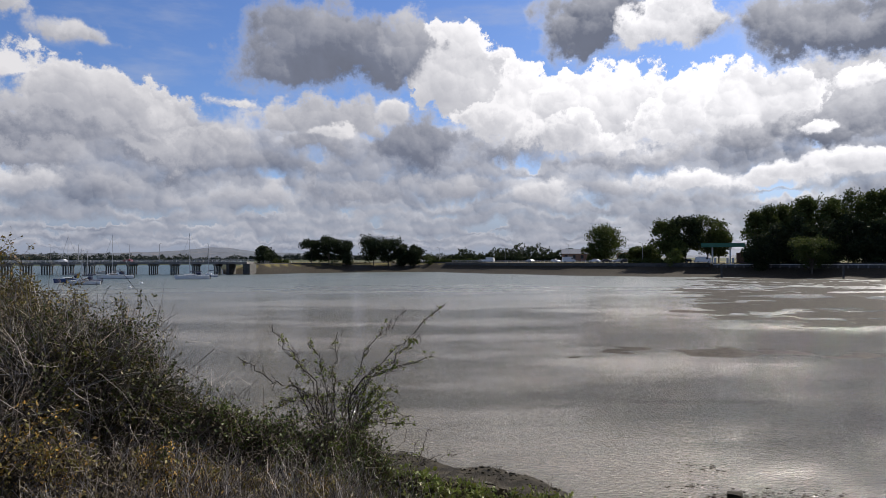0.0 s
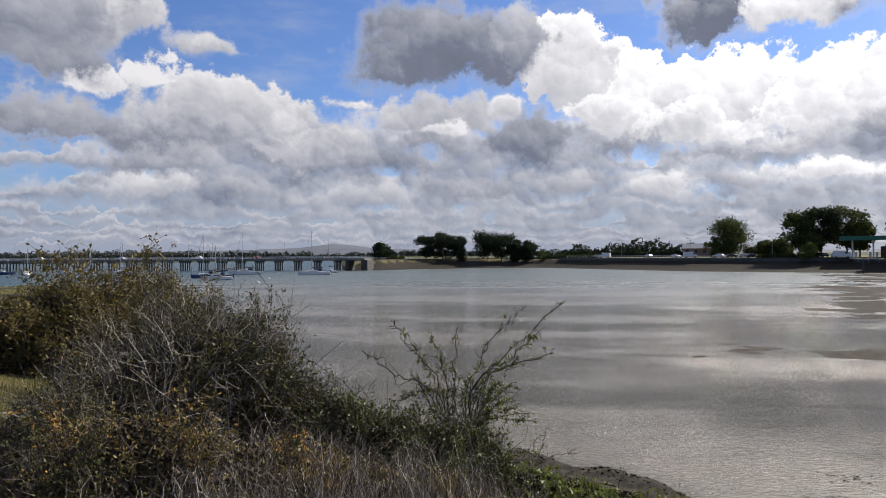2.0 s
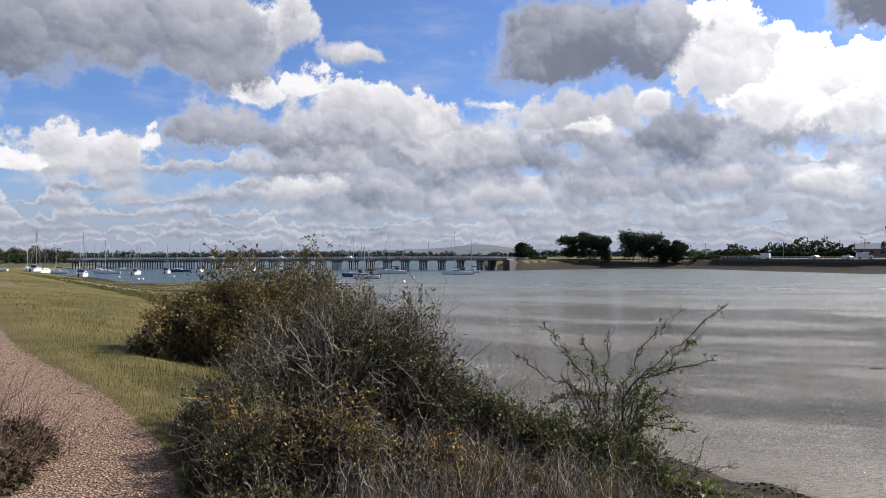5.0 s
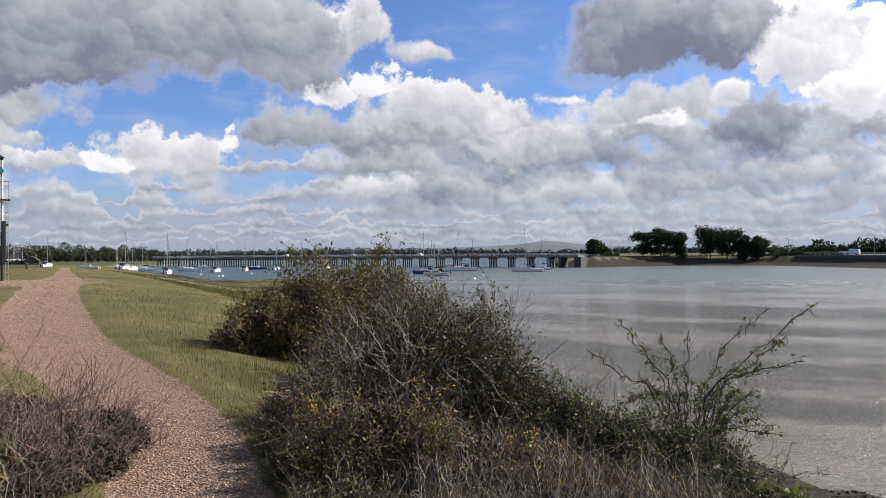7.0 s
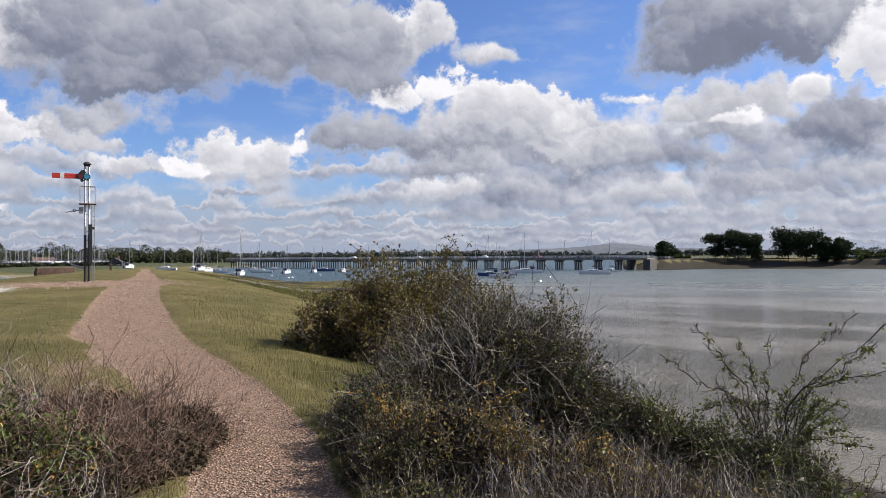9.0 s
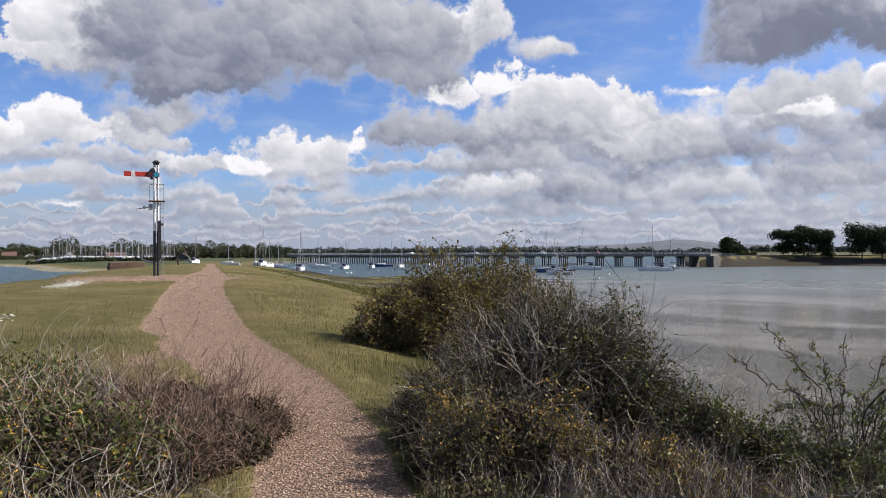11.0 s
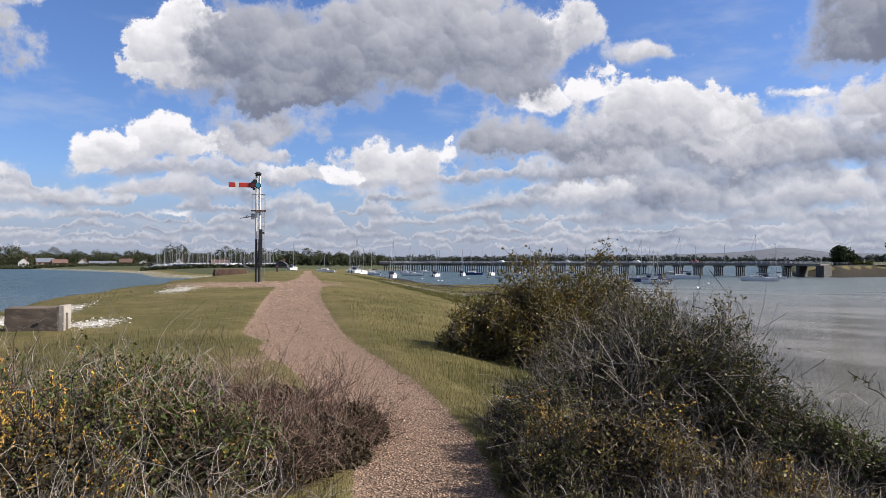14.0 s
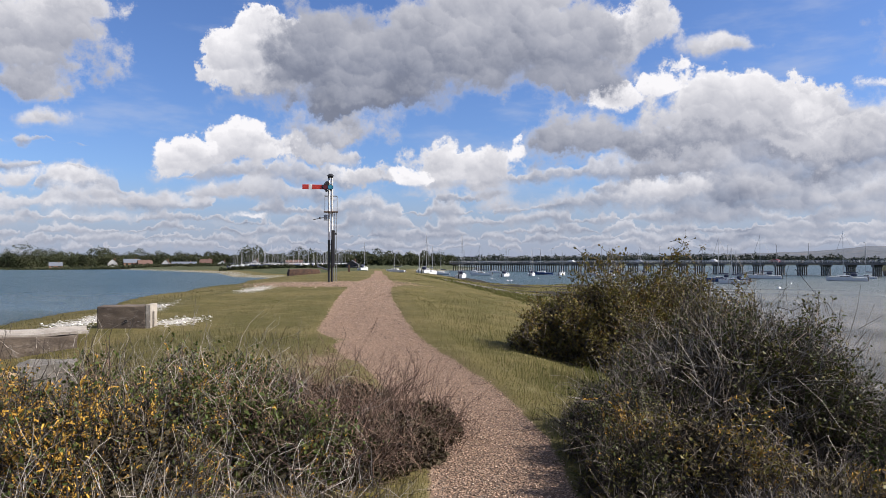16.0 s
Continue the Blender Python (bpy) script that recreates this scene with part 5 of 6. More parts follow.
PALE_CONCRETE = material("pale concrete", [(0.34, 0.31, 0.27), (0.25, 0.22, 0.19), (0.42, 0.39, 0.34)], 2.5, 45, 0.9, 0.4)
BROWN_CONCRETE = material("dark brown concrete", [(0.115, 0.088, 0.066), (0.07, 0.053, 0.041), (0.17, 0.138, 0.11)], 1.4, 30, 0.9, 0.5, stretch=(1, 1, 2))
SANDSTONE = material("ochre stone", [(0.34, 0.26, 0.16), (0.26, 0.19, 0.11)], 4, 40, 0.9, 0.5)
build_rubble()


def stones(name, pts, size, mat, label, category, squash=0.6):
    """Loose stones: dented icosahedra lying on the ground, joined."""
    t = (1 + 5 ** 0.5) / 2
    ico = unit(np.array([(-1, t, 0), (1, t, 0), (-1, -t, 0), (1, -t, 0), (0, -1, t), (0, 1, t), (0, -1, -t), (0, 1, -t), (t, 0, -1), (t, 0, 1), (-t, 0, -1), (-t, 0, 1)]))
    tri = np.array([(0, 11, 5), (0, 5, 1), (0, 1, 7), (0, 7, 10), (0, 10, 11), (1, 5, 9), (5, 11, 4), (11, 10, 2), (10, 7, 6), (7, 1, 8),
                    (3, 9, 4), (3, 4, 2), (3, 2, 6), (3, 6, 8), (3, 8, 9), (4, 9, 5), (2, 4, 11), (6, 2, 10), (8, 6, 7), (9, 8, 1)])
    if len(pts) > 8000:
        ico = np.array([(1, 0, 0), (0, 1, 0), (-1, 0, 0), (0, -1, 0), (0.2, 0.1, 1), (0, 0, -1)])
        tri = np.array([(0, 1, 4), (1, 2, 4), (2, 3, 4), (3, 0, 4), (1, 0, 5), (2, 1, 5), (3, 2, 5), (0, 3, 5)])
    n, c = len(pts), len(ico)
    v = ico[None] * RNG.uniform(0.65, 1.25, (n, c, 1))
    a = RNG.uniform(0, math.tau, n)
    ax = RNG.uniform(0.7, 1.5, (n, 1))
    x, y = v[..., 0] * ax, v[..., 1]
    ca, sa = np.cos(a)[:, None], np.sin(a)[:, None]
    v = np.stack([x * ca - y * sa, x * sa + y * ca, v[..., 2] * squash], -1) * size[:, None, None] + pts[:, None]
    f = (tri[None] + (np.arange(n) * c)[:, None, None]).reshape(-1, 3)
    tagged(new(name, bulk_mesh(name, v.reshape(-1, 3), f, mat)), label, category, kind="stuff")


def build_stones():
    x, y, z, r, gravel, mud, chalk = scatter(75000, 3.2, 50, 36, 66, 0.95)
    ok = gravel > 0.5 + 0.25 * RNG.uniform(-1, 1, len(x))
    p = np.stack([x, y, z + 0.003], 1)[ok]
    stones("path_gravel", p, RNG.uniform(0.4, 1, len(p)) ** 2 * 0.0125 * np.maximum(1, r[ok] / 9), PEBBLE, "loose pinkish-brown flint gravel on the path", "gravel")
    # broken chalk on the embankment
    x, y, z, r, gravel, mud, chalk = scatter(7000, 13, 46, 58, 84, 1.0)
    ok = (chalk > 0.35 + 0.3 * RNG.uniform(-1, 1, len(x))) & (z > -1)
    p = np.stack([x, y, z + 0.005], 1)[ok]
    stones("chalk_rubble", p, RNG.uniform(0.3, 1, len(p)) ** 2 * 0.05, CHALK, "broken white chalk lying on the grass", "rubble")
    # weed-covered stones along the near waterline
    x, y, z, r, gravel, mud, chalk = scatter(14000, 13, 30, -34, 25, 1.0)
    u, v = uv_at(x, y)
    n = soft_noise(x * 0.7, y * 0.7, 44, 3)
    ok = (z > WATER_Z - 0.06) & (z < WATER_Z + 0.7) & (n + 0.25 * (z - WATER_Z) > 0.02)
    p = np.stack([x, y, z], 1)[ok]
    stones("shore_stones", p, RNG.uniform(0.02, 0.055, len(p)), WEED, "dark weed-covered stones on the muddy shore", "stones")
    # clumps of weed awash
    cx, cy = [], []
    for az, rr, sx, sy, m in ((-22.4, 17.6, 0.55, 0.3, 160), (-20.2, 17.2, 0.5, 0.2, 90), (-18.0, 17.0, 0.45, 0.2, 70), (-24.5, 18.4, 0.5, 0.2, 60), 
                              (-16.0, 16.8, 0.5, 0.3, 90), (-20.5, 20.5, 0.4, 0.2, 40), (-27.5, 19.2, 0.5, 0.2, 50), (-19.5, 18.6, 0.5, 0.12, 40), (-26, 17.4, 0.4, 0.15, 50)):
        q = heading(az) * rr
        cx.append(q.x + RNG.normal(size=m) * sx)
        cy.append(q.y + RNG.normal(size=m) * sy)
    x, y = np.concatenate(cx), np.concatenate(cy)
    stones("seaweed", np.stack([x, y, np.full(len(x), WATER_Z)], 1), RNG.uniform(0.3, 1, len(x)) ** 2 * 0.06, WEED, "clumps of dark bladder wrack awash in the shallows", "seaweed", 0.35)
    lump("dark_stone", spot(-22.6, 17.7, WATER_Z - 0.05), 0.3, 0.28, 0.3, WEED, "dark weedy stone standing out of the shallows", "stone", 5)
    # rubble along the shore under the verge, and shingle heaps on the spit
    pts = []
    for az, rr, sx, sy, m in ((44.8, 97, 3, 2.5, 60), (46.4, 98, 3, 2.5, 60), (48.0, 96, 3, 2.0, 50)):
        q = heading(az) * rr
        xx, yy = q.x + RNG.normal(size=m) * sx, q.y + RNG.normal(size=m) * sy
        pts.append(np.stack([xx, yy, ground(xx, yy)[0] + 0.05], 1))
    p = np.concatenate(pts)
    stones("shore_rubble", p, RNG.uniform(0.08, 0.3, len(p)), STONE_GREY, "grey stone rubble along the grassy shore", "rubble")
    xx, yy = [], []
    for az, rr, s, m in ((65, 150, 5, 260), (66.5, 160, 5, 200), (68.5, 170, 6, 160), (62.8, 150, 4, 160)):
        q = heading(az) * rr
        xx.append(q.x + RNG.normal(size=m) * s)
        yy.append(q.y + RNG.normal(size=m) * s * 0.6)
    xx, yy = np.concatenate(xx), np.concatenate(yy)
    stones("spit_rubble", np.stack([xx, yy, ground(xx, yy)[0] + 0.2], 1), RNG.uniform(0.3, 0.8, len(xx)), STONE_GREY, "heaps of pale rubble on the spit", "rubble")


build_stones()


# ---- trees ----
def build_tree(name, m, h, w, mat, label, clumps=22, leaves=5200, leaf=0.5, trunk=0.25, bare=0.3, flat=0.55, seed=0, top_heavy=0.0, group="", cap=False):
    """A tapered trunk with limbs, and a crown of many small leaves in uneven clumps."""
    rng = np.random.default_rng(seed + 11)
    t = thing(name, m, label, "tree", group)
    wood = Soup()
    wood.stick([Vector((0, 0, -0.3)), Vector((w * 0.02, 0, h * 0.35)), Vector((-w * 0.02, w * 0.02, h * 0.8))], trunk, trunk * 0.3, 7)
    cl = []
    for i in range(clumps):
        a, rr = rng.uniform(0, math.tau), math.sqrt(rng.uniform(0, 1))
        z = rng.uniform(0, 1) ** (0.7 if top_heavy else 1.0)
        prof = math.sqrt(max(0.05, 1 - (2 * z - 1) ** 2)) if not top_heavy else 0.55 + 0.45 * z if z < 0.7 else math.sqrt(max(0.06, 1 - ((z - 0.7) / 0.32) ** 2)) if z < 1.0 else 0.2
        c = Vector((math.cos(a) * rr * prof * w * 0.42, math.sin(a) * rr * prof * w * 0.42, h * (bare + (0.96 - bare) * z)))
        r = w * rng.uniform(0.15, 0.25)
        if cap:
            c.z = min(c.z, h - r * flat * 0.9)
        cl.append((c, r))
        wood.stick([Vector((0, 0, h * bare * rng.uniform(0.5, 1.0))), (c * 0.5 + Vector((0, 0, h * 0.22))), c], trunk * 0.4, trunk * 0.08, 4)
    part("trunk", wood.make("trunk", BARK, True), None, t, "dark trunk and limbs")
    n = leaves // clumps
    P = []
    for c, r in cl:
        d = unit(rng.normal(size=(n, 3)))
        rr = rng.uniform(0.15, 1.0, (n, 1)) ** 0.45 * r * (1 + 0.25 * np.sin(d[:, :1] * 7 + d[:, 1:2] * 5))
        P.append(np.array(c) + d * rr * np.array([1, 1, flat]))
    p = np.concatenate(P)
    ln = leaf * rng.uniform(0.6, 1.4, len(p))
    v, f = leaf_arrays(p, unit(rng.normal(size=p.shape)), ln, ln * 0.75)
    part("crown", bulk_mesh("crown", v, f, mat), None, t)
    return t


def build_trees():
    for i, (az, r, h, w, bare, top) in enumerate(((14.4, 331, 7.4, 9.5, 0.12, 0), (10.7, 343, 10.6, 9.0, 0.22, 1), (9.3, 344, 12.0, 10.5, 0.18, 1), (8.1, 343, 11.0, 9.5, 0.2, 1),
                                                  (5.7, 345, 14.0, 13.0, 0.42, 1), (4.5, 346, 13.6, 11.5, 0.2, 1), (3.35, 347, 11.0, 7.0, 0.2, 0), (2.3, 347, 9.8, 8.0, 0.22, 1))):
        build_tree("pine_tree", spot(az, r), h, w * 1.2, PINE, "dark spreading pine on the far shore", 22 if w < 10 else 28, 5000, 0.7, 0.28, bare * 0.55, 0.75, i, top, "pines by the bridge")
    build_tree("poplar_tree", spot(-13.0, 290), 15.4, 15.5, LEAF, "tall rounded green tree beside the road", 46, 10500, 0.55, 0.35, 0.14, 0.9, 31, 0, cap=True)
    build_tree("poplar_tree", spot(-11.9, 292), 8.0, 6.0, LEAF, "small green tree beside the road", 12, 2500, 0.5, 0.2, 0.15, 0.9, 32, 0)
    for i, (az, r, h, w) in enumerate(((-17.8, 272, 16.5, 13), (-19.2, 274, 17.5, 14), (-20.8, 276, 17.8, 14), (-21.6, 278, 13, 9), (-18.6, 266, 8, 7), (-15.6, 300, 5.5, 9), (-16.6, 296, 6.5, 8))):
        build_tree("roadside_tree", spot(az, r), h, w, LEAF if i != 1 else PINE, "dark green roadside tree with an open crown", 30, 5000, 0.7, 0.3, 0.25, 0.7, 50 + i, 0, "trees by the filling station")
    az, i = -24.2, 0
    while az > -42:
        h = float(ramp(az, (-46, 27), (-33, 24.4), (-29, 22.8), (-26, 20.8), (-24.6, 18.0), (-23, 17.4))) + random.uniform(-0.9, 0.9)
        build_tree("wood_tree", spot(az, 262 + 4 * (i % 3)), h, 10.5, LEAF, "tall dark tree in a dense wood", 40, 8200, 0.62, 0.3, 0.04, 1.25, 70 + i, 0, "wood on the far shore", True)
        az, i = az - (1.05 if az > -34 else 1.9), i + 1
    for i in range(12):
        build_tree("wood_edge_tree", spot(-24.7 - i * 1.1, 252 + 2 * (i % 2)), 10.5 + 2.5 * ((i * 7) % 3), 11, PINE, "low dark tree at the edge of the wood", 20, 3000, 0.7, 0.25, 0.06, 0.9, 90 + i, 0, "wood on the far shore")
    build_tree("spreading_tree", spot(-27.9, 240), 10.6, 15, LEAF, "lighter green spreading tree in front of the wood", 26, 6500, 0.45, 0.25, 0.2, 0.5, 110, 1)
    build_tree("young_tree", spot(-18.3, 258), 6.8, 6.5, LIME, "light green young tree", 12, 2500, 0.4, 0.15, 0.1, 0.8, 111, 0)


build_trees()


def build_wood(name, spans, mat, label, leaf, n, clump=1.0):
    """A far belt of trees: leaves massed in uneven crowns along a line. spans: az0, az1, distance, height, spread"""
    P = []
    for az0, az1, r, h, spread in spans:
        step = h * 0.55 / r * 57.3
        for a in np.arange(az0, az1, step):
            hh = h * RNG.uniform(0.6, 1.12)
            q = heading(a + RNG.uniform(-0.3, 0.3) * step) * (r + RNG.uniform(0, spread))
            g = height(q.x, q.y)
            d = rand_dirs(n)
            rad = np.array([hh * 0.42, hh * 0.42, hh * 0.5]) * RNG.uniform(0.8, 1.2, 3)
            lumpy = 1 + 0.22 * np.sin(d[:, :1] * 5 + a * 9) * np.cos(d[:, 2:] * 6 + a * 5)
            P.append(np.array([q.x, q.y, g + hh * 0.48]) + d * rad * lumpy * RNG.uniform(0.3, 1, (n, 1)) ** 0.4)
    p = np.concatenate(P)
    ln = leaf * RNG.uniform(0.6, 1.4, len(p))
    v, f = leaf_arrays(p, rand_dirs(len(p)), ln, ln * 0.75)
    tagged(new(name, bulk_mesh(name, v, f, mat)), label, "trees", kind="stuff")


VILLAGE_LEAF = foliage("garden tree leaves", [(0.041, 0.052, 0.025), (0.061, 0.069, 0.033), (0.077, 0.077, 0.041)], 0.7, 0.1, 0.05)
# the air's haze over the far woods is mixed into this leaf colour
FAR_LEAF = foliage("haze-tinted far leaves", [(0.042, 0.056, 0.048), (0.055, 0.068, 0.054), (0.07, 0.08, 0.06)], 0.7, 0.1, 0.02)
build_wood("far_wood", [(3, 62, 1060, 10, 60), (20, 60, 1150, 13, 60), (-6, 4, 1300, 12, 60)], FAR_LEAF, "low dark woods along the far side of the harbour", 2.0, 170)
build_wood("village_wood", [(49, 92, 705, 11, 30), (49, 92, 720, 12, 30), (56, 92, 760, 16, 50), (64.6, 66.3, 620, 20, 10), (50, 62, 560, 9, 30), (75, 92, 680, 15, 30), (50, 58, 660, 15, 30), (81.0, 82.8, 690, 21, 10)], VILLAGE_LEAF, "hedges and garden trees behind the village", 1.15, 620)
build_wood("shore_hedge", [(57.5, 67.5, 398, 2.0, 4), (66, 92, 630, 3.2, 12), (68, 92, 600, 2.0, 10), (58, 70, 560, 2.5, 20)], VILLAGE_LEAF, "low hedge and scrub in front of the boatyard", 0.9, 60)
build_wood("roadside_hedge", [(-10.2, -1.4, 420, 8.0, 8), (-8.6, -4.6, 430, 10.5, 6), (-12, 2, 400, 3.4, 6), (-17, -14, 330, 4.0, 6)], PINE, "dark hedge and scrub behind the road", 1.1, 260)
build_wood("bank_bushes", [(12.6, 13.6, 330, 2.6, 2), (-3, 1.2, 345, 2.0, 4), (1.0, 1.6, 350, 5, 2), (-19, -15, 262, 1.8, 3)], LEAF, "low bushes on the road bank", 0.45, 260)

# ---- road, fence and lamps on the far shore ----
def road_line(az):
    return float(shore_right(az)) + 29


def ribbon(name, az0, az1, step, inner, outer, z0, mat, dr=0.0, thick=0.0):
    v, f = [], []
    azs = np.arange(az0, az1 + 1e-6, step)
    for i, a in enumerate(azs):
        r = road_line(a) + dr
        for rr, z in ((inner, z0), (outer, z0), (outer, z0 - thick - 0.02), (inner, z0 - thick - 0.02)):
            p = heading(float(a)) * (r + rr)
            v.append((p.x, p.y, z))
        if i:
            b = 4 * i
            f += [(b - 4 + k, b - 4 + (k + 1) % 4, b + (k + 1) % 4, b + k) for k in range(4)]
    return mesh_of(name, v, f, mat)


tagged(new("road", ribbon("road", -60, 17.8, 0.4, -4, 5, 0.24, ROAD, thick=0.5)), "grey asphalt causeway road", "road", kind="structure")


def build_road_fence():
    fence = thing("roadside_fence", Matrix(), "pale post and rail fence along the causeway road", "fence")
    part("top_rail", ribbon("top_rail", -21, 17.8, 0.4, 5.6, 5.65, 1.2, RAIL, thick=0.05), RAIL, fence)
    part("lower_rail", ribbon("lower_rail", -21, 17.8, 0.4, 5.6, 5.65, 0.75, RAIL, thick=0.04), RAIL, fence)
    post = mesh_of("fence_post", *bars(0.1, 0.1, -0.4, 1.25), RAIL)
    for i in range(130):
        a = -20.8 + i * 0.298
        ob = part("fence_post", post, RAIL, fence)
        p = heading(a) * (road_line(a) + 5.6)
        ob.location = (p.x, p.y, 0)
    wall = thing("sea_wall", Matrix(), "dark concrete sea wall with a pale top rail", "wall")
    part("wall_face", ribbon("wall_face", -60, -21.2, 0.4, -8.9, -8.3, -0.45, PILE, thick=1.2), PILE, wall)
    part("coping", ribbon("coping", -60, -21.2, 0.4, -9.0, -8.2, -0.25, RAIL, thick=0.14), RAIL, wall, "pale coping rail")
    butt = mesh_of("buttress", *bars(0.4, 0.4, -1.9, -0.5), DECK)
    for i in range(40):
        a = -21.5 - i * 0.62
        ob = part("buttress", butt, DECK, wall)
        p = heading(a) * (road_line(a) - 9.1)
        ob.location = (p.x, p.y, 0)
    bank = thing("retaining_kerb", Matrix(), "low dark retaining kerb below the road", "wall")
    part("kerb_face", ribbon("kerb_face", -21.0, 0.0, 0.4, -8.6, -5.0, 0.12, PILE, thick=1.2), PILE, bank)


build_road_fence()


def build_lamp():
    lamp = thing("street_lamp", Matrix.Translation((0, 0, -900)), "tall grey street lamp with a short arm", "street lamp", "causeway lamps")
    part("column", tubed((0, 0, -0.2), (0, 0, 7.4), 0.11, 0.07), STEEL, lamp)
    part("arm", tubed((0, 0, 7.35), (0.9, 0, 7.6), 0.05, 0.04), STEEL, lamp)
    part("lantern", boxed(0.6, -0.14, 7.52, 1.35, 0.14, 7.7, bevel=0.04), STEEL, lamp)
    return lamp


LAMP = build_lamp()
first = True
for i in range(15):
    m = BRIDGE @ Matrix.Translation((2.0 + i * 16.6, 4.3 if i % 2 else -4.3, 0.75)) @ Matrix.Rotation(radians(-90 if i % 2 else 90), 4, "Z")
    if first:
        LAMP.matrix_basis, first = m, False
    else:
        copy_thing(LAMP, m)
for a in (0.3, -5.1, -10.25, -16.0, -20.2):
    p = heading(a) * (road_line(a) + 6)
    copy_thing(LAMP, Matrix.Translation((p.x, p.y, 0.1)) @ Matrix.Rotation(radians(a + 180), 4, "Z"))


# ---- vehicles ----
def build_car(m, colour_mat, label, van=False):
    car = thing("van" if van else "car", m, label, "van" if van else "car", "traffic on the causeway")
    L, W = (2.6, 0.98) if van else (2.1, 0.88)
    prof = [(-L, 0.3), (-L, 1.0), (-L + 0.1, 2.2), (L - 1.5, 2.3), (L - 0.75, 1.25), (L, 1.05), (L, 0.3)] if van else \
        [(-L, 0.35), (-L, 0.85), (-L + 0.35, 0.95), (-L + 0.9, 1.42), (0.35, 1.46), (L - 1.15, 0.95), (L - 0.1, 0.8), (L, 0.35)]
    v = [(x, s * W * (0.86 if z > 1.1 and not van else 1), z) for s in (-1, 1) for x, z in prof]
    n = len(prof)
    f = [tuple(range(n - 1, -1, -1)), tuple(range(n, 2 * n))] + [(i, (i + 1) % n, n + (i + 1) % n, n + i) for i in range(n)]
    bm = bmesh.new()
    bm.from_mesh(mesh_of("body", v, f, colour_mat))
    bmesh.ops.bevel(bm, geom=bm.edges[:], offset=0.06, segments=1, affect="EDGES")
    part("body", bm, colour_mat, car)
    for s in (-1, 1):
        g = bmesh.new()
        if van:
            box(g, L - 1.75, s * (W + 0.005) - 0.01, 1.35, L - 1.05, s * (W + 0.005) + 0.01, 1.95)
        else:
            box(g, -0.95, s * (W * 0.91) - 0.02, 1.0, 0.5, s * (W * 0.91) + 0.02, 1.34)
        part("side_window", g, CABIN_GLASS, car, "dark glass")
        for x in (-L * 0.62, L * 0.62):
            w = bmesh.new()
            bmesh.ops.create_cone(w, cap_ends=True, segments=14, radius1=0.32, radius2=0.32, depth=0.22, matrix=pose(x, s * (W - 0.08), 0.32, 90))
            wheel = part("wheel", w, TYRE, car)
            h = bmesh.new()
            bmesh.ops.create_cone(h, cap_ends=True, segments=10, radius1=0.18, radius2=0.18, depth=0.02, matrix=pose(x, s * (W + 0.04), 0.32, 90))
            part("rim", h, STEEL, wheel)
    g = boxed(-0.05, -W * 0.75, -0.3, 0.02, W * 0.75, 0.3)
    ws = part("windscreen", g, CABIN_GLASS, car, "dark glass")
    ws.matrix_basis = pose(L - 1.1, 0, 1.75, 0, -35) if van else pose(0.72, 0, 1.22, 0, -60)


CAR_SILVER = paint("silver car paint", (0.48, 0.49, 0.51), 0.3, 0.4, 0.1)
CAR_DARK = paint("dark car paint", (0.03, 0.032, 0.038), 0.3, 0.0, 0.1)
CAR_RED = paint("dark red car paint", (0.18, 0.02, 0.02), 0.3, 0.0, 0.1)


def build_traffic():
    for az, lane, mat, label, van, turn in ((-3.2, 0, CAR_SILVER, "silver car on the causeway road", 0, 0), (-3.75, 2, HULL_WHITE, "white van on the causeway road", 1, 180), (-7.1, 0, CAR_SILVER, "silver grey car on the road", 0, 180),
                                            (-9.2, 0, HULL_WHITE, "white car on the road", 0, 0), (-10.25, 1, HULL_WHITE, "white delivery van on the road", 1, 0), (-12.3, 0, HULL_WHITE, "white car on the road", 0, 180),
                                            (-13.25, 1, CAR_DARK, "dark car on the road", 0, 0), (-14.1, 1, CAR_SILVER, "silver car on the road", 0, 180), (-14.7, 1, CAR_DARK, "dark grey car on the road", 0, 0),
                                            (-18.3, 3, CAR_SILVER, "silver car parked by the filling station", 0, 0), (-19.3, 2, CAR_DARK, "dark car by the filling station", 0, 180), (-20.2, 2, HULL_WHITE, "white car by the filling station", 0, 0),
                                            (4.3, 0, CAR_DARK, "dark car passing the pines", 0, 0), (2.0, 1, HULL_WHITE, "white car on the causeway", 0, 180)):
        p = heading(az) * (road_line(az) + lane)
        q = heading(az + 0.3) * road_line(az + 0.3)
        yaw = math.degrees(math.atan2(p.y - q.y, p.x - q.x))
        build_car(pose(p.x, p.y, 0.25, 0, 0, yaw + turn), mat, label, bool(van))
    for x, mat, label in ((60, HULL_WHITE, "white car crossing the bridge"), (98, CAR_SILVER, "silver car crossing the bridge"), (33, CAR_RED, "dark red car crossing the bridge"), (140, HULL_WHITE, "white car crossing the bridge")):
        build_car(BRIDGE @ Matrix.Translation((x, 2, 0.76)), mat, label)


build_traffic()


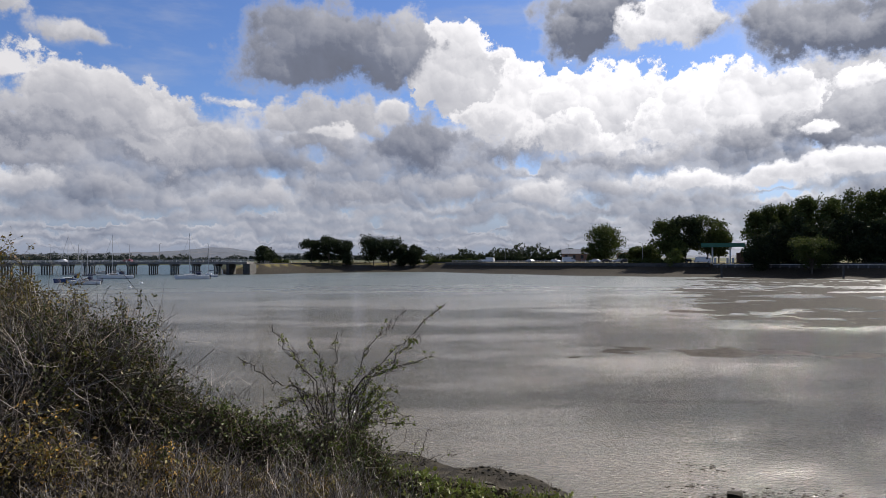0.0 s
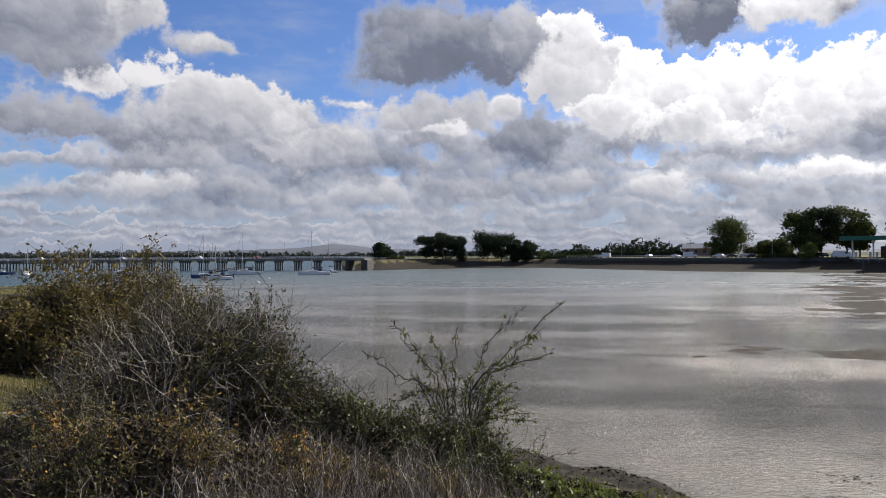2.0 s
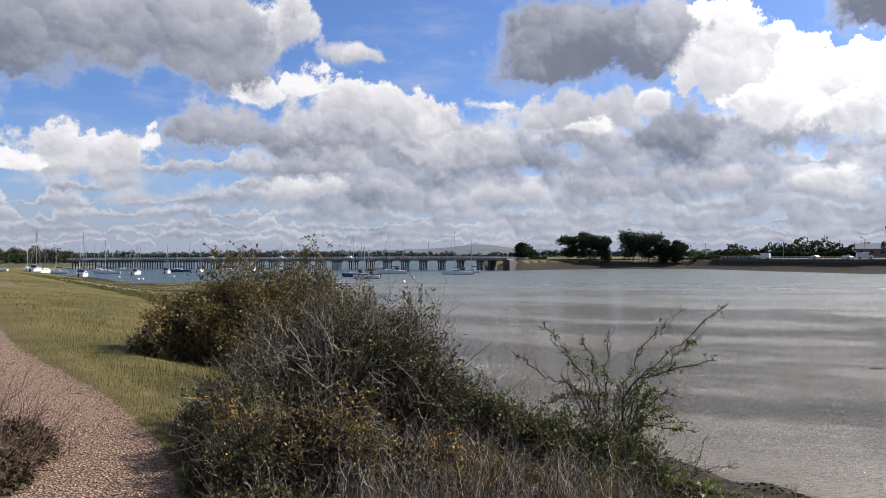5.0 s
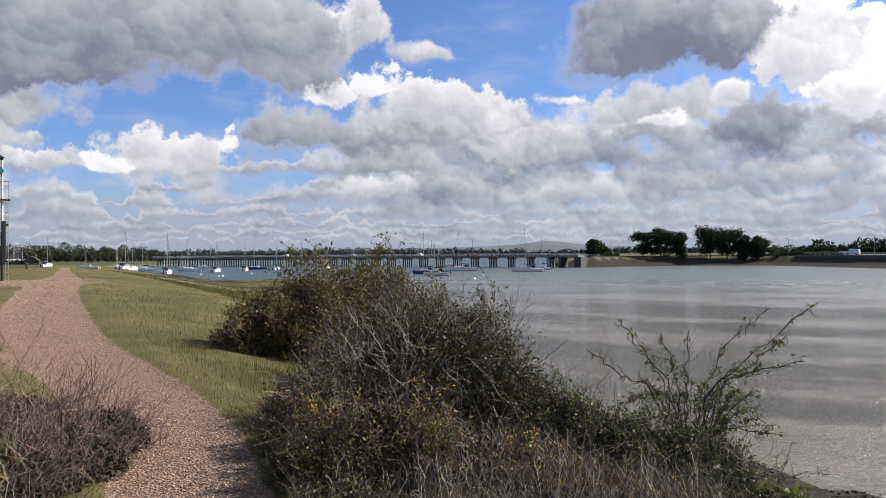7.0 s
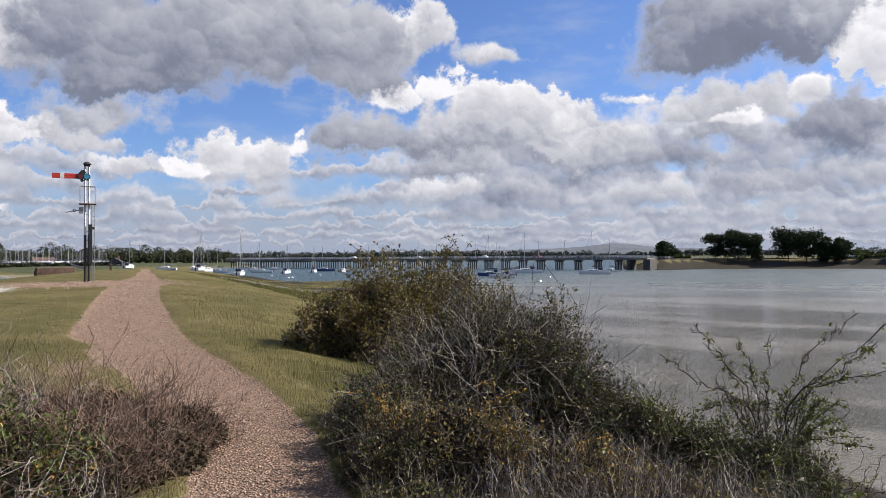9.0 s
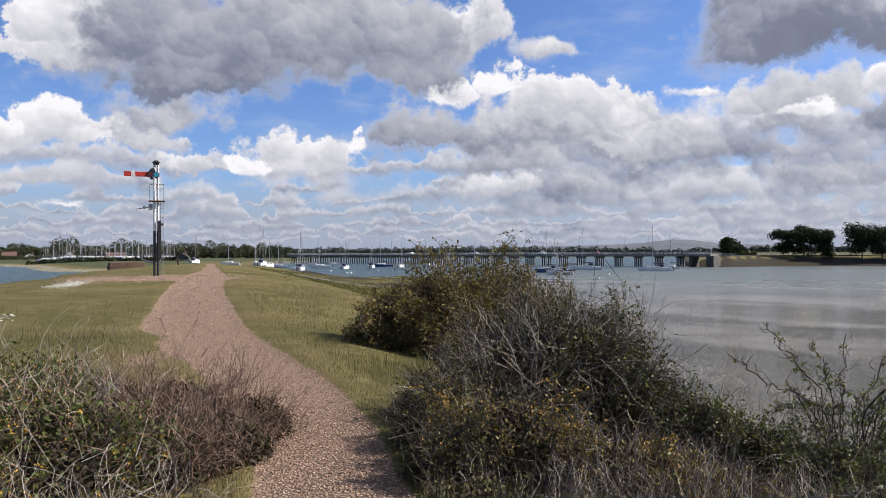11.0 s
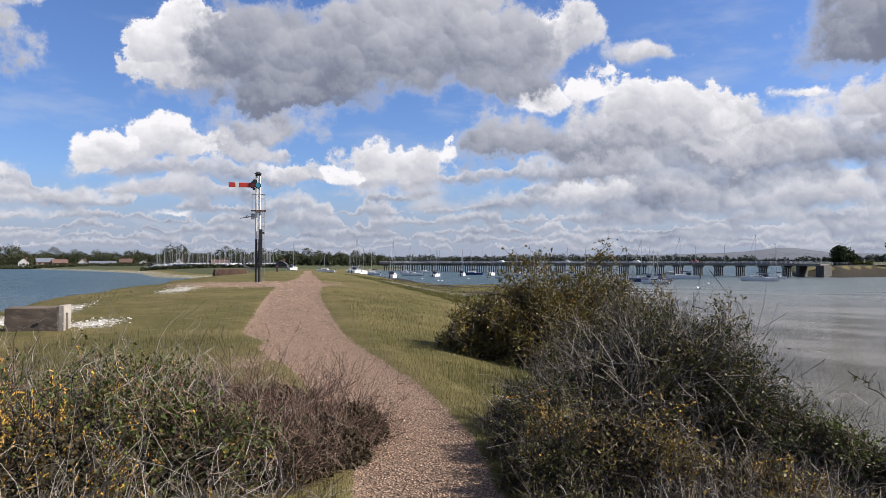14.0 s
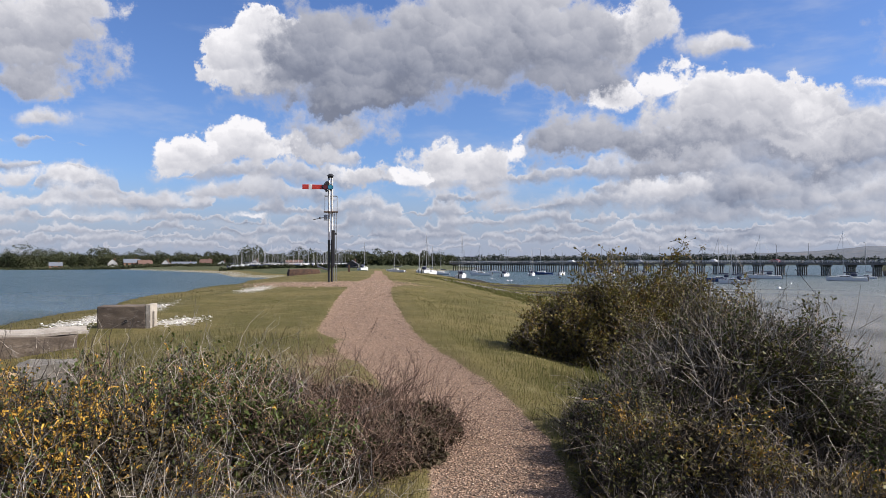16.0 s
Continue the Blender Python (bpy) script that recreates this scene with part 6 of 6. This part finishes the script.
# ---- filling station and far roofs ----
def build_station():
    s = thing("filling_station", spot(-21.9, 262, 0.1), "filling station with a green canopy on white pillars", "filling station")
    part("canopy", boxed(-6.6, -4, 5.8, 6.6, 5, 6.9, bevel=0.08), WHITE, s, "white canopy roof")
    for x0, y0, x1, y1 in ((-7, -4.3, 7, -4.0), (-7, -4.0, -6.6, 5), (6.6, -4.0, 7, 5)):
        part("fascia", boxed(x0, y0, 5.5, x1, y1, 6.9, bevel=0.03), GREEN, s, "green fascia")
    for x in (-3.4, 2.4):
        for y in (-2, 3):
            part("pillar", boxed(x - 0.22, y - 0.22, -0.2, x + 0.22, y + 0.22, 5.8), WHITE, s)
    part("kiosk", boxed(4.5, 3, -0.2, 14, 10, 3.6, bevel=0.05), BRICK, s)
    for x in (-3.4, 2.4):
        for k in (-0.9, 0.9):
            part("fuel_pump", boxed(x + k - 0.35, -2.3, -0.1, x + k + 0.35, -1.7, 1.8, bevel=0.05), RAIL, s)
    m = spot(-20.5, 256, 0.1, turn=0)
    build_car(m, HULL_WHITE, "white van parked at the filling station", True)
    for az, r, top in ((-21.8, 231, -0.1), (-29.9, 226, -0.2)):
        ob = part("mooring_post", boxed(-0.28, -0.28, -5.0, 0.28, 0.28, top, bevel=0.05), PILE)
        ob.matrix_basis = spot(az, r, 0)
        tagged(ob, "dark timber mooring post in the mud", "post", "mooring posts")


build_station()


def build_house(m, w, d, h, roof_h, wall, roof, label, gable_front=False, windows=2, name="house"):
    """A house with a pitched roof, windows and a door; x across its front, y away."""
    hs = thing(name, m, label, "house", "waterside houses")
    bm = boxed(-w / 2, -d / 2, -1.5, w / 2, d / 2, h)
    part("wall", bm, wall, hs)
    o = 0.35
    if gable_front:
        v = [(-w / 2 - o, -d / 2 - o, h - 0.1), (0, -d / 2 - o, h + roof_h), (w / 2 + o, -d / 2 - o, h - 0.1), (-w / 2 - o, d / 2 + o, h - 0.1), (0, d / 2 + o, h + roof_h), (w / 2 + o, d / 2 + o, h - 0.1)]
    else:
        v = [(-w / 2 - o, -d / 2 - o, h - 0.1), (-w / 2 - o, 0, h + roof_h), (-w / 2 - o, d / 2 + o, h - 0.1), (w / 2 + o, -d / 2 - o, h - 0.1), (w / 2 + o, 0, h + roof_h), (w / 2 + o, d / 2 + o, h - 0.1)]
    f = [(0, 1, 4, 3), (1, 2, 5, 4), (0, 3, 5, 2)]
    part("roof", mesh_of("roof", v, f, roof), roof, hs)
    if gable_front:
        part("gable", mesh_of("gable", [(-w / 2, -d / 2 - 0.02, h - 0.1), (w / 2, -d / 2 - 0.02, h - 0.1), (0, -d / 2 - 0.02, h + roof_h - 0.3), (-w / 2, -d / 2 + 0.2, h - 0.1), (w / 2, -d / 2 + 0.2, h - 0.1), (0, -d / 2 + 0.2, h + roof_h - 0.3)],
                              [(0, 1, 2), (5, 4, 3), (0, 3, 4, 1), (1, 4, 5, 2), (2, 5, 3, 0)], wall), wall, hs)
    for i in range(windows):
        x = -w / 2 + w * (i + 0.5) / windows
        win = part("window", boxed(x - 0.8, -d / 2 - 0.05, h * 0.35, x + 0.8, -d / 2 + 0.05, h * 0.8), CABIN_GLASS, hs)
        part("frame", boxed(x - 0.9, -d / 2 - 0.04, h * 0.35 - 0.12, x + 0.9, -d / 2 + 0.02, h * 0.35), WHITE, win)
    part("chimney", boxed(w * 0.25 - 0.4, -0.4, h + roof_h * 0.3, w * 0.25 + 0.4, 0.4, h + roof_h + 0.9), BRICK, hs)


def build_village():
    rows = [(57.25, 400, 8.5, 8, 2.6, 3.0, DARK_WALL, ROOF_GREY, "dark boarded house with white gable trim", True, 2),
            (61.9, 520, 15, 9, 2.8, 3.2, WHITE, ROOF_RED, "long white house with a red tiled roof", False, 4),
            (64.9, 540, 8, 8, 2.8, 4.0, WHITE, ROOF_RED, "white house with a steep red gable roof", True, 1), (70.2, 620, 24, 10, 2.0, 3.0, WHITE, ROOF_GREY, "low white building with a blue-grey roof", False, 5),
            (71.5, 630, 8, 8, 3.0, 4.4, WHITE, ROOF_RED, "white gabled house near the shore", True, 2), (73.0, 650, 14, 9, 3.0, 4.0, BRICK, ROOF_RED, "brown brick house with a red roof", False, 3),
            (73.9, 655, 16, 9, 4.2, 4.4, BRICK, ROOF_GREY, "brown brick house with a slate roof", False, 3), (75.2, 650, 9, 9, 4.6, 4.6, WHITE, ROOF_RED, "white gabled house among dark trees", True, 1),
            (68.6, 640, 12, 9, 3.6, 4.0, BRICK, ROOF_RED, "brown brick house among garden trees", False, 3), (67.4, 600, 9, 8, 2.6, 3.0, WHITE, ROOF_GREY, "white boat shed with a grey roof", True, 1),
            (78.9, 670, 12, 9, 3.4, 4.0, BRICK, ROOF_GREY, "grey roofed brick house by the shore", False, 2)]
    for az, r, w, d, h, rh, wall, roof, label, gf, n in rows:
        build_house(spot(az, r, turn=random.uniform(-12, 12)), w * 0.8, d * 0.8, h * 0.75, rh * 0.75, wall, roof, label, gf, n)
    build_house(spot(-15.4, 420), 20, 10, 5.0, 1.6, BRICK, ROOF_GREY, "long flat-roofed grey building behind the road", False, 6, "far_building")
    build_house(spot(-11.3, 400), 22, 10, 4.5, 2.6, BRICK, ROOF_GREY, "grey roofed building behind the road", False, 5, "far_building")


DARK_WALL = paint("dark weatherboard", (0.06, 0.06, 0.065), 0.8)
build_village()


# ---- boats ----
def build_boat(m, length, beam, hull_mat, label, mast=0.0, cabin=True, cover=False, name="sailing_yacht"):
    """A moored boat, bow along +x: lofted hull, deck, cabin, mast with boom and stays."""
    b = thing(name, m, label, "boat", "moored boats")
    n, L, B = 9, length, beam / 2
    fb = 0.45 + length * 0.055
    v, f = [], []
    for i in range(n):
        t = i / (n - 1)
        x = -L / 2 + L * t
        w = B * min(1.0, 0.78 + 0.55 * t) * (1 - max(0, (t - 0.45) / 0.55) ** 2.2)
        w = max(w, 0.02)
        sheer = fb * (1 + 0.28 * t * t)
        rake = 0.12 * L * (t ** 4)
        for yy, zz, xx in ((-w, sheer, rake), (-w * 0.95, 0.12, rake * 0.4), (-w * 0.45, -0.35, 0), (w * 0.45, -0.35, 0), (w * 0.95, 0.12, rake * 0.4), (w, sheer, rake)):
            v.append((x + xx * 0.4, yy, zz))
        if i:
            k = 6 * i
            f += [(k - 6 + j, k - 5 + j, k + 1 + j, k + j) for j in range(5)] + [(k - 1, k - 6, k, k + 5)]
    f.append((0, 5, 4, 3, 2, 1))
    hull = part("hull", mesh_of("hull", v, f, hull_mat), hull_mat, b)
    part("waterline_stripe", boxed(-L * 0.49, -B * 0.86, 0.02, L * 0.12, B * 0.86, 0.14), HULL_BLUE if hull_mat is HULL_WHITE else HULL_WHITE, hull)
    if cabin:
        bm = boxed(-L * 0.12, -B * 0.55, fb * 0.95, L * 0.26, B * 0.55, fb + 0.55, bevel=0.15)
        c = part("cabin", bm, HULL_WHITE, b)
        for s in (-1, 1):
            part("cabin_window", boxed(-L * 0.06, s * B * 0.55 - 0.02, fb + 0.2, L * 0.18, s * B * 0.55 + 0.02, fb + 0.4), CABIN_GLASS, c)
    if cover:
        part("spray_hood", boxed(-L * 0.24, -B * 0.6, fb + 0.35, -L * 0.08, B * 0.6, fb + 1.15, bevel=0.25), CANVAS, b, "dark canvas hood")
    part("outboard", boxed(-L * 0.52, -0.15, -0.1, -L * 0.48, 0.15, fb + 0.3, bevel=0.03), BLACK, b)
    if mast:
        x = L * 0.1
        part("mast", tubed((x, 0, fb), (x, 0, fb + mast), 0.085, 0.06, sides=6), ALLOY, b)
        boom = part("boom", tubed((x, 0, fb + 1.3), (x - L * 0.38, 0, fb + 1.25), 0.07, 0.07, sides=6), ALLOY, b)
        part("sail_cover", tubed((x - 0.1, 0, fb + 1.42), (x - L * 0.36, 0, fb + 1.34), 0.17, 0.1, sides=6), CANVAS, boom, "stowed sail under dark cover")
        part("forestay", tubed((L * 0.5, 0, fb * 1.2), (x, 0, fb + mast * 0.97), 0.035, 0.035, sides=4), STEEL, b)
        part("backstay", tubed((-L * 0.48, 0, fb), (x, 0, fb + mast), 0.02, 0.02, sides=4), STEEL, b)
        for s in (-1, 1):
            part("shroud", tubed((x, s * B * 0.9, fb), (x, 0, fb + mast * 0.9), 0.018, 0.018, sides=4), STEEL, b)
        part("spreader", tubed((x, -B * 0.6, fb + mast * 0.55), (x, B * 0.6, fb + mast * 0.55), 0.025, 0.025, sides=4), ALLOY, b)
    return b


def afloat(az, r, turn):
    p = heading(az) * r
    return Matrix.Translation((p.x, p.y, WATER_Z)) @ Matrix.Rotation(radians(az + turn), 4, "Z")


def build_boats():
    for az, r, turn, L, mast, hull, cover, label, nm in (
            (48.35, 205, 78, 8.2, 12.0, HULL_WHITE, True, "white sailing yacht moored stern-on", 0), (46.65, 285, 172, 8.5, 11.5, HULL_WHITE, False, "white sailing yacht at anchor", 0),
            (44.75, 262, 70, 8.0, 10.6, HULL_WHITE, True, "white sailing yacht with blue canvas", 0), (42.6, 275, 80, 8.0, 10.4, HULL_WHITE, True, "white yacht with tan trim seen from astern", 0),
            (41.7, 300, 165, 8.6, 8.8, HULL_BLUE, False, "dark blue sailing boat at anchor", 0), (40.2, 285, 70, 7.5, 9.4, HULL_WHITE, False, "small white sailing yacht", 0),
            (25.15, 245, 176, 10.4, 13.0, HULL_WHITE, True, "white sailing yacht with dark stowed sail", 0), (19.75, 227, 175, 10.0, 13.0, HULL_WHITE, True, "white sailing yacht with spray hood", 0),
            (18.5, 256, 172, 5.4, 8.6, HULL_WHITE, False, "small white sailing boat", 0), (28.1, 206, 178, 7.6, 11.4, HULL_BLUE, True, "navy blue sailing yacht", 0),
            (27.2, 188, 170, 7.0, 8.0, HULL_WHITE, True, "small white sailing boat with blue cover", 0), (26.9, 205, 168, 6.0, 7.6, HULL_BLUE, False, "small dark sailing boat", 0),
            (25.9, 330, 172, 7.0, 0, HULL_WHITE, False, "white motor boat beyond the bridge", 1), (51.3, 235, 70, 8.0, 12.5, HULL_WHITE, True, "white yacht moored close to the beach", 0),
            (50.8, 244, 60, 7.0, 9.0, HULL_WHITE, False, "white sailing boat moored near the beach", 0), (51.8, 250, 85, 6.5, 6.0, HULL_WHITE, False, "small white boat near the beach", 0),
            (53.7, 292, 160, 8.0, 6.4, HULL_WHITE, False, "white boat drawn up on the beach", 0), (56.35, 300, 60, 7.5, 11.2, HULL_WHITE, True, "white yacht aground on the beach", 0),
            (49.9, 300, 170, 6.5, 8.0, HULL_WHITE, False, "white sailing boat in the shallows", 0), (47.2, 340, 170, 6.0, 7.5, HULL_WHITE, False, "white boat near the bridge", 0),
            (38.0, 300, 160, 7.0, 9.0, HULL_WHITE, False, "white sailing boat near the bridge", 0), (36.2, 290, 80, 7.5, 10.0, HULL_WHITE, True, "white yacht near the bridge", 0),
            (34.0, 280, 170, 7.5, 9.5, HULL_WHITE, True, "white yacht at its mooring", 0), (45.6, 350, 175, 6, 0, HULL_WHITE, False, "white motor boat near the bridge", 1)):
        m = afloat(az, r, turn)
        z = height(m.translation.x, m.translation.y)
        m.translation.z = max(WATER_Z, z + 0.2)
        build_boat(m, L, L * 0.32, hull, label, mast, True, cover, "motor_boat" if nm else "sailing_yacht")
    for i, (az, r) in enumerate(((45.9, 228), (44.6, 204), (44.3, 204), (24.2, 160), (23.4, 190), (42.1, 230))):
        bm = bmesh.new()
        bmesh.ops.create_uvsphere(bm, u_segments=12, v_segments=8, radius=0.38)
        q = thing("mooring_buoy", afloat(az, r, 0), "round pale mooring buoy floating on water", "buoy", "mooring buoys")
        part("float", bm, HULL_WHITE, q)
        part("eye_ring", tubed((0, 0, 0.3), (0, 0, 0.5), 0.05, 0.05), STEEL, q)
    # boats laid up ashore with their masts standing
    for i in range(46):
        az = 57.8 + 9.0 * (i / 46) + random.uniform(-0.15, 0.15)
        r = random.uniform(410, 470)
        m = spot(az, r, turn=random.uniform(-40, 40) + 90 * (i % 2))
        m.translation.z += 0.9
        build_boat(m, random.uniform(6, 9), 2.5, HULL_WHITE if i % 4 else HULL_BLUE, "laid-up sailing boat in the boatyard" if i % 4 else "dark laid-up boat in the boatyard", random.uniform(6.5, 10.5), True, False, "laid_up_boat")


build_boats()
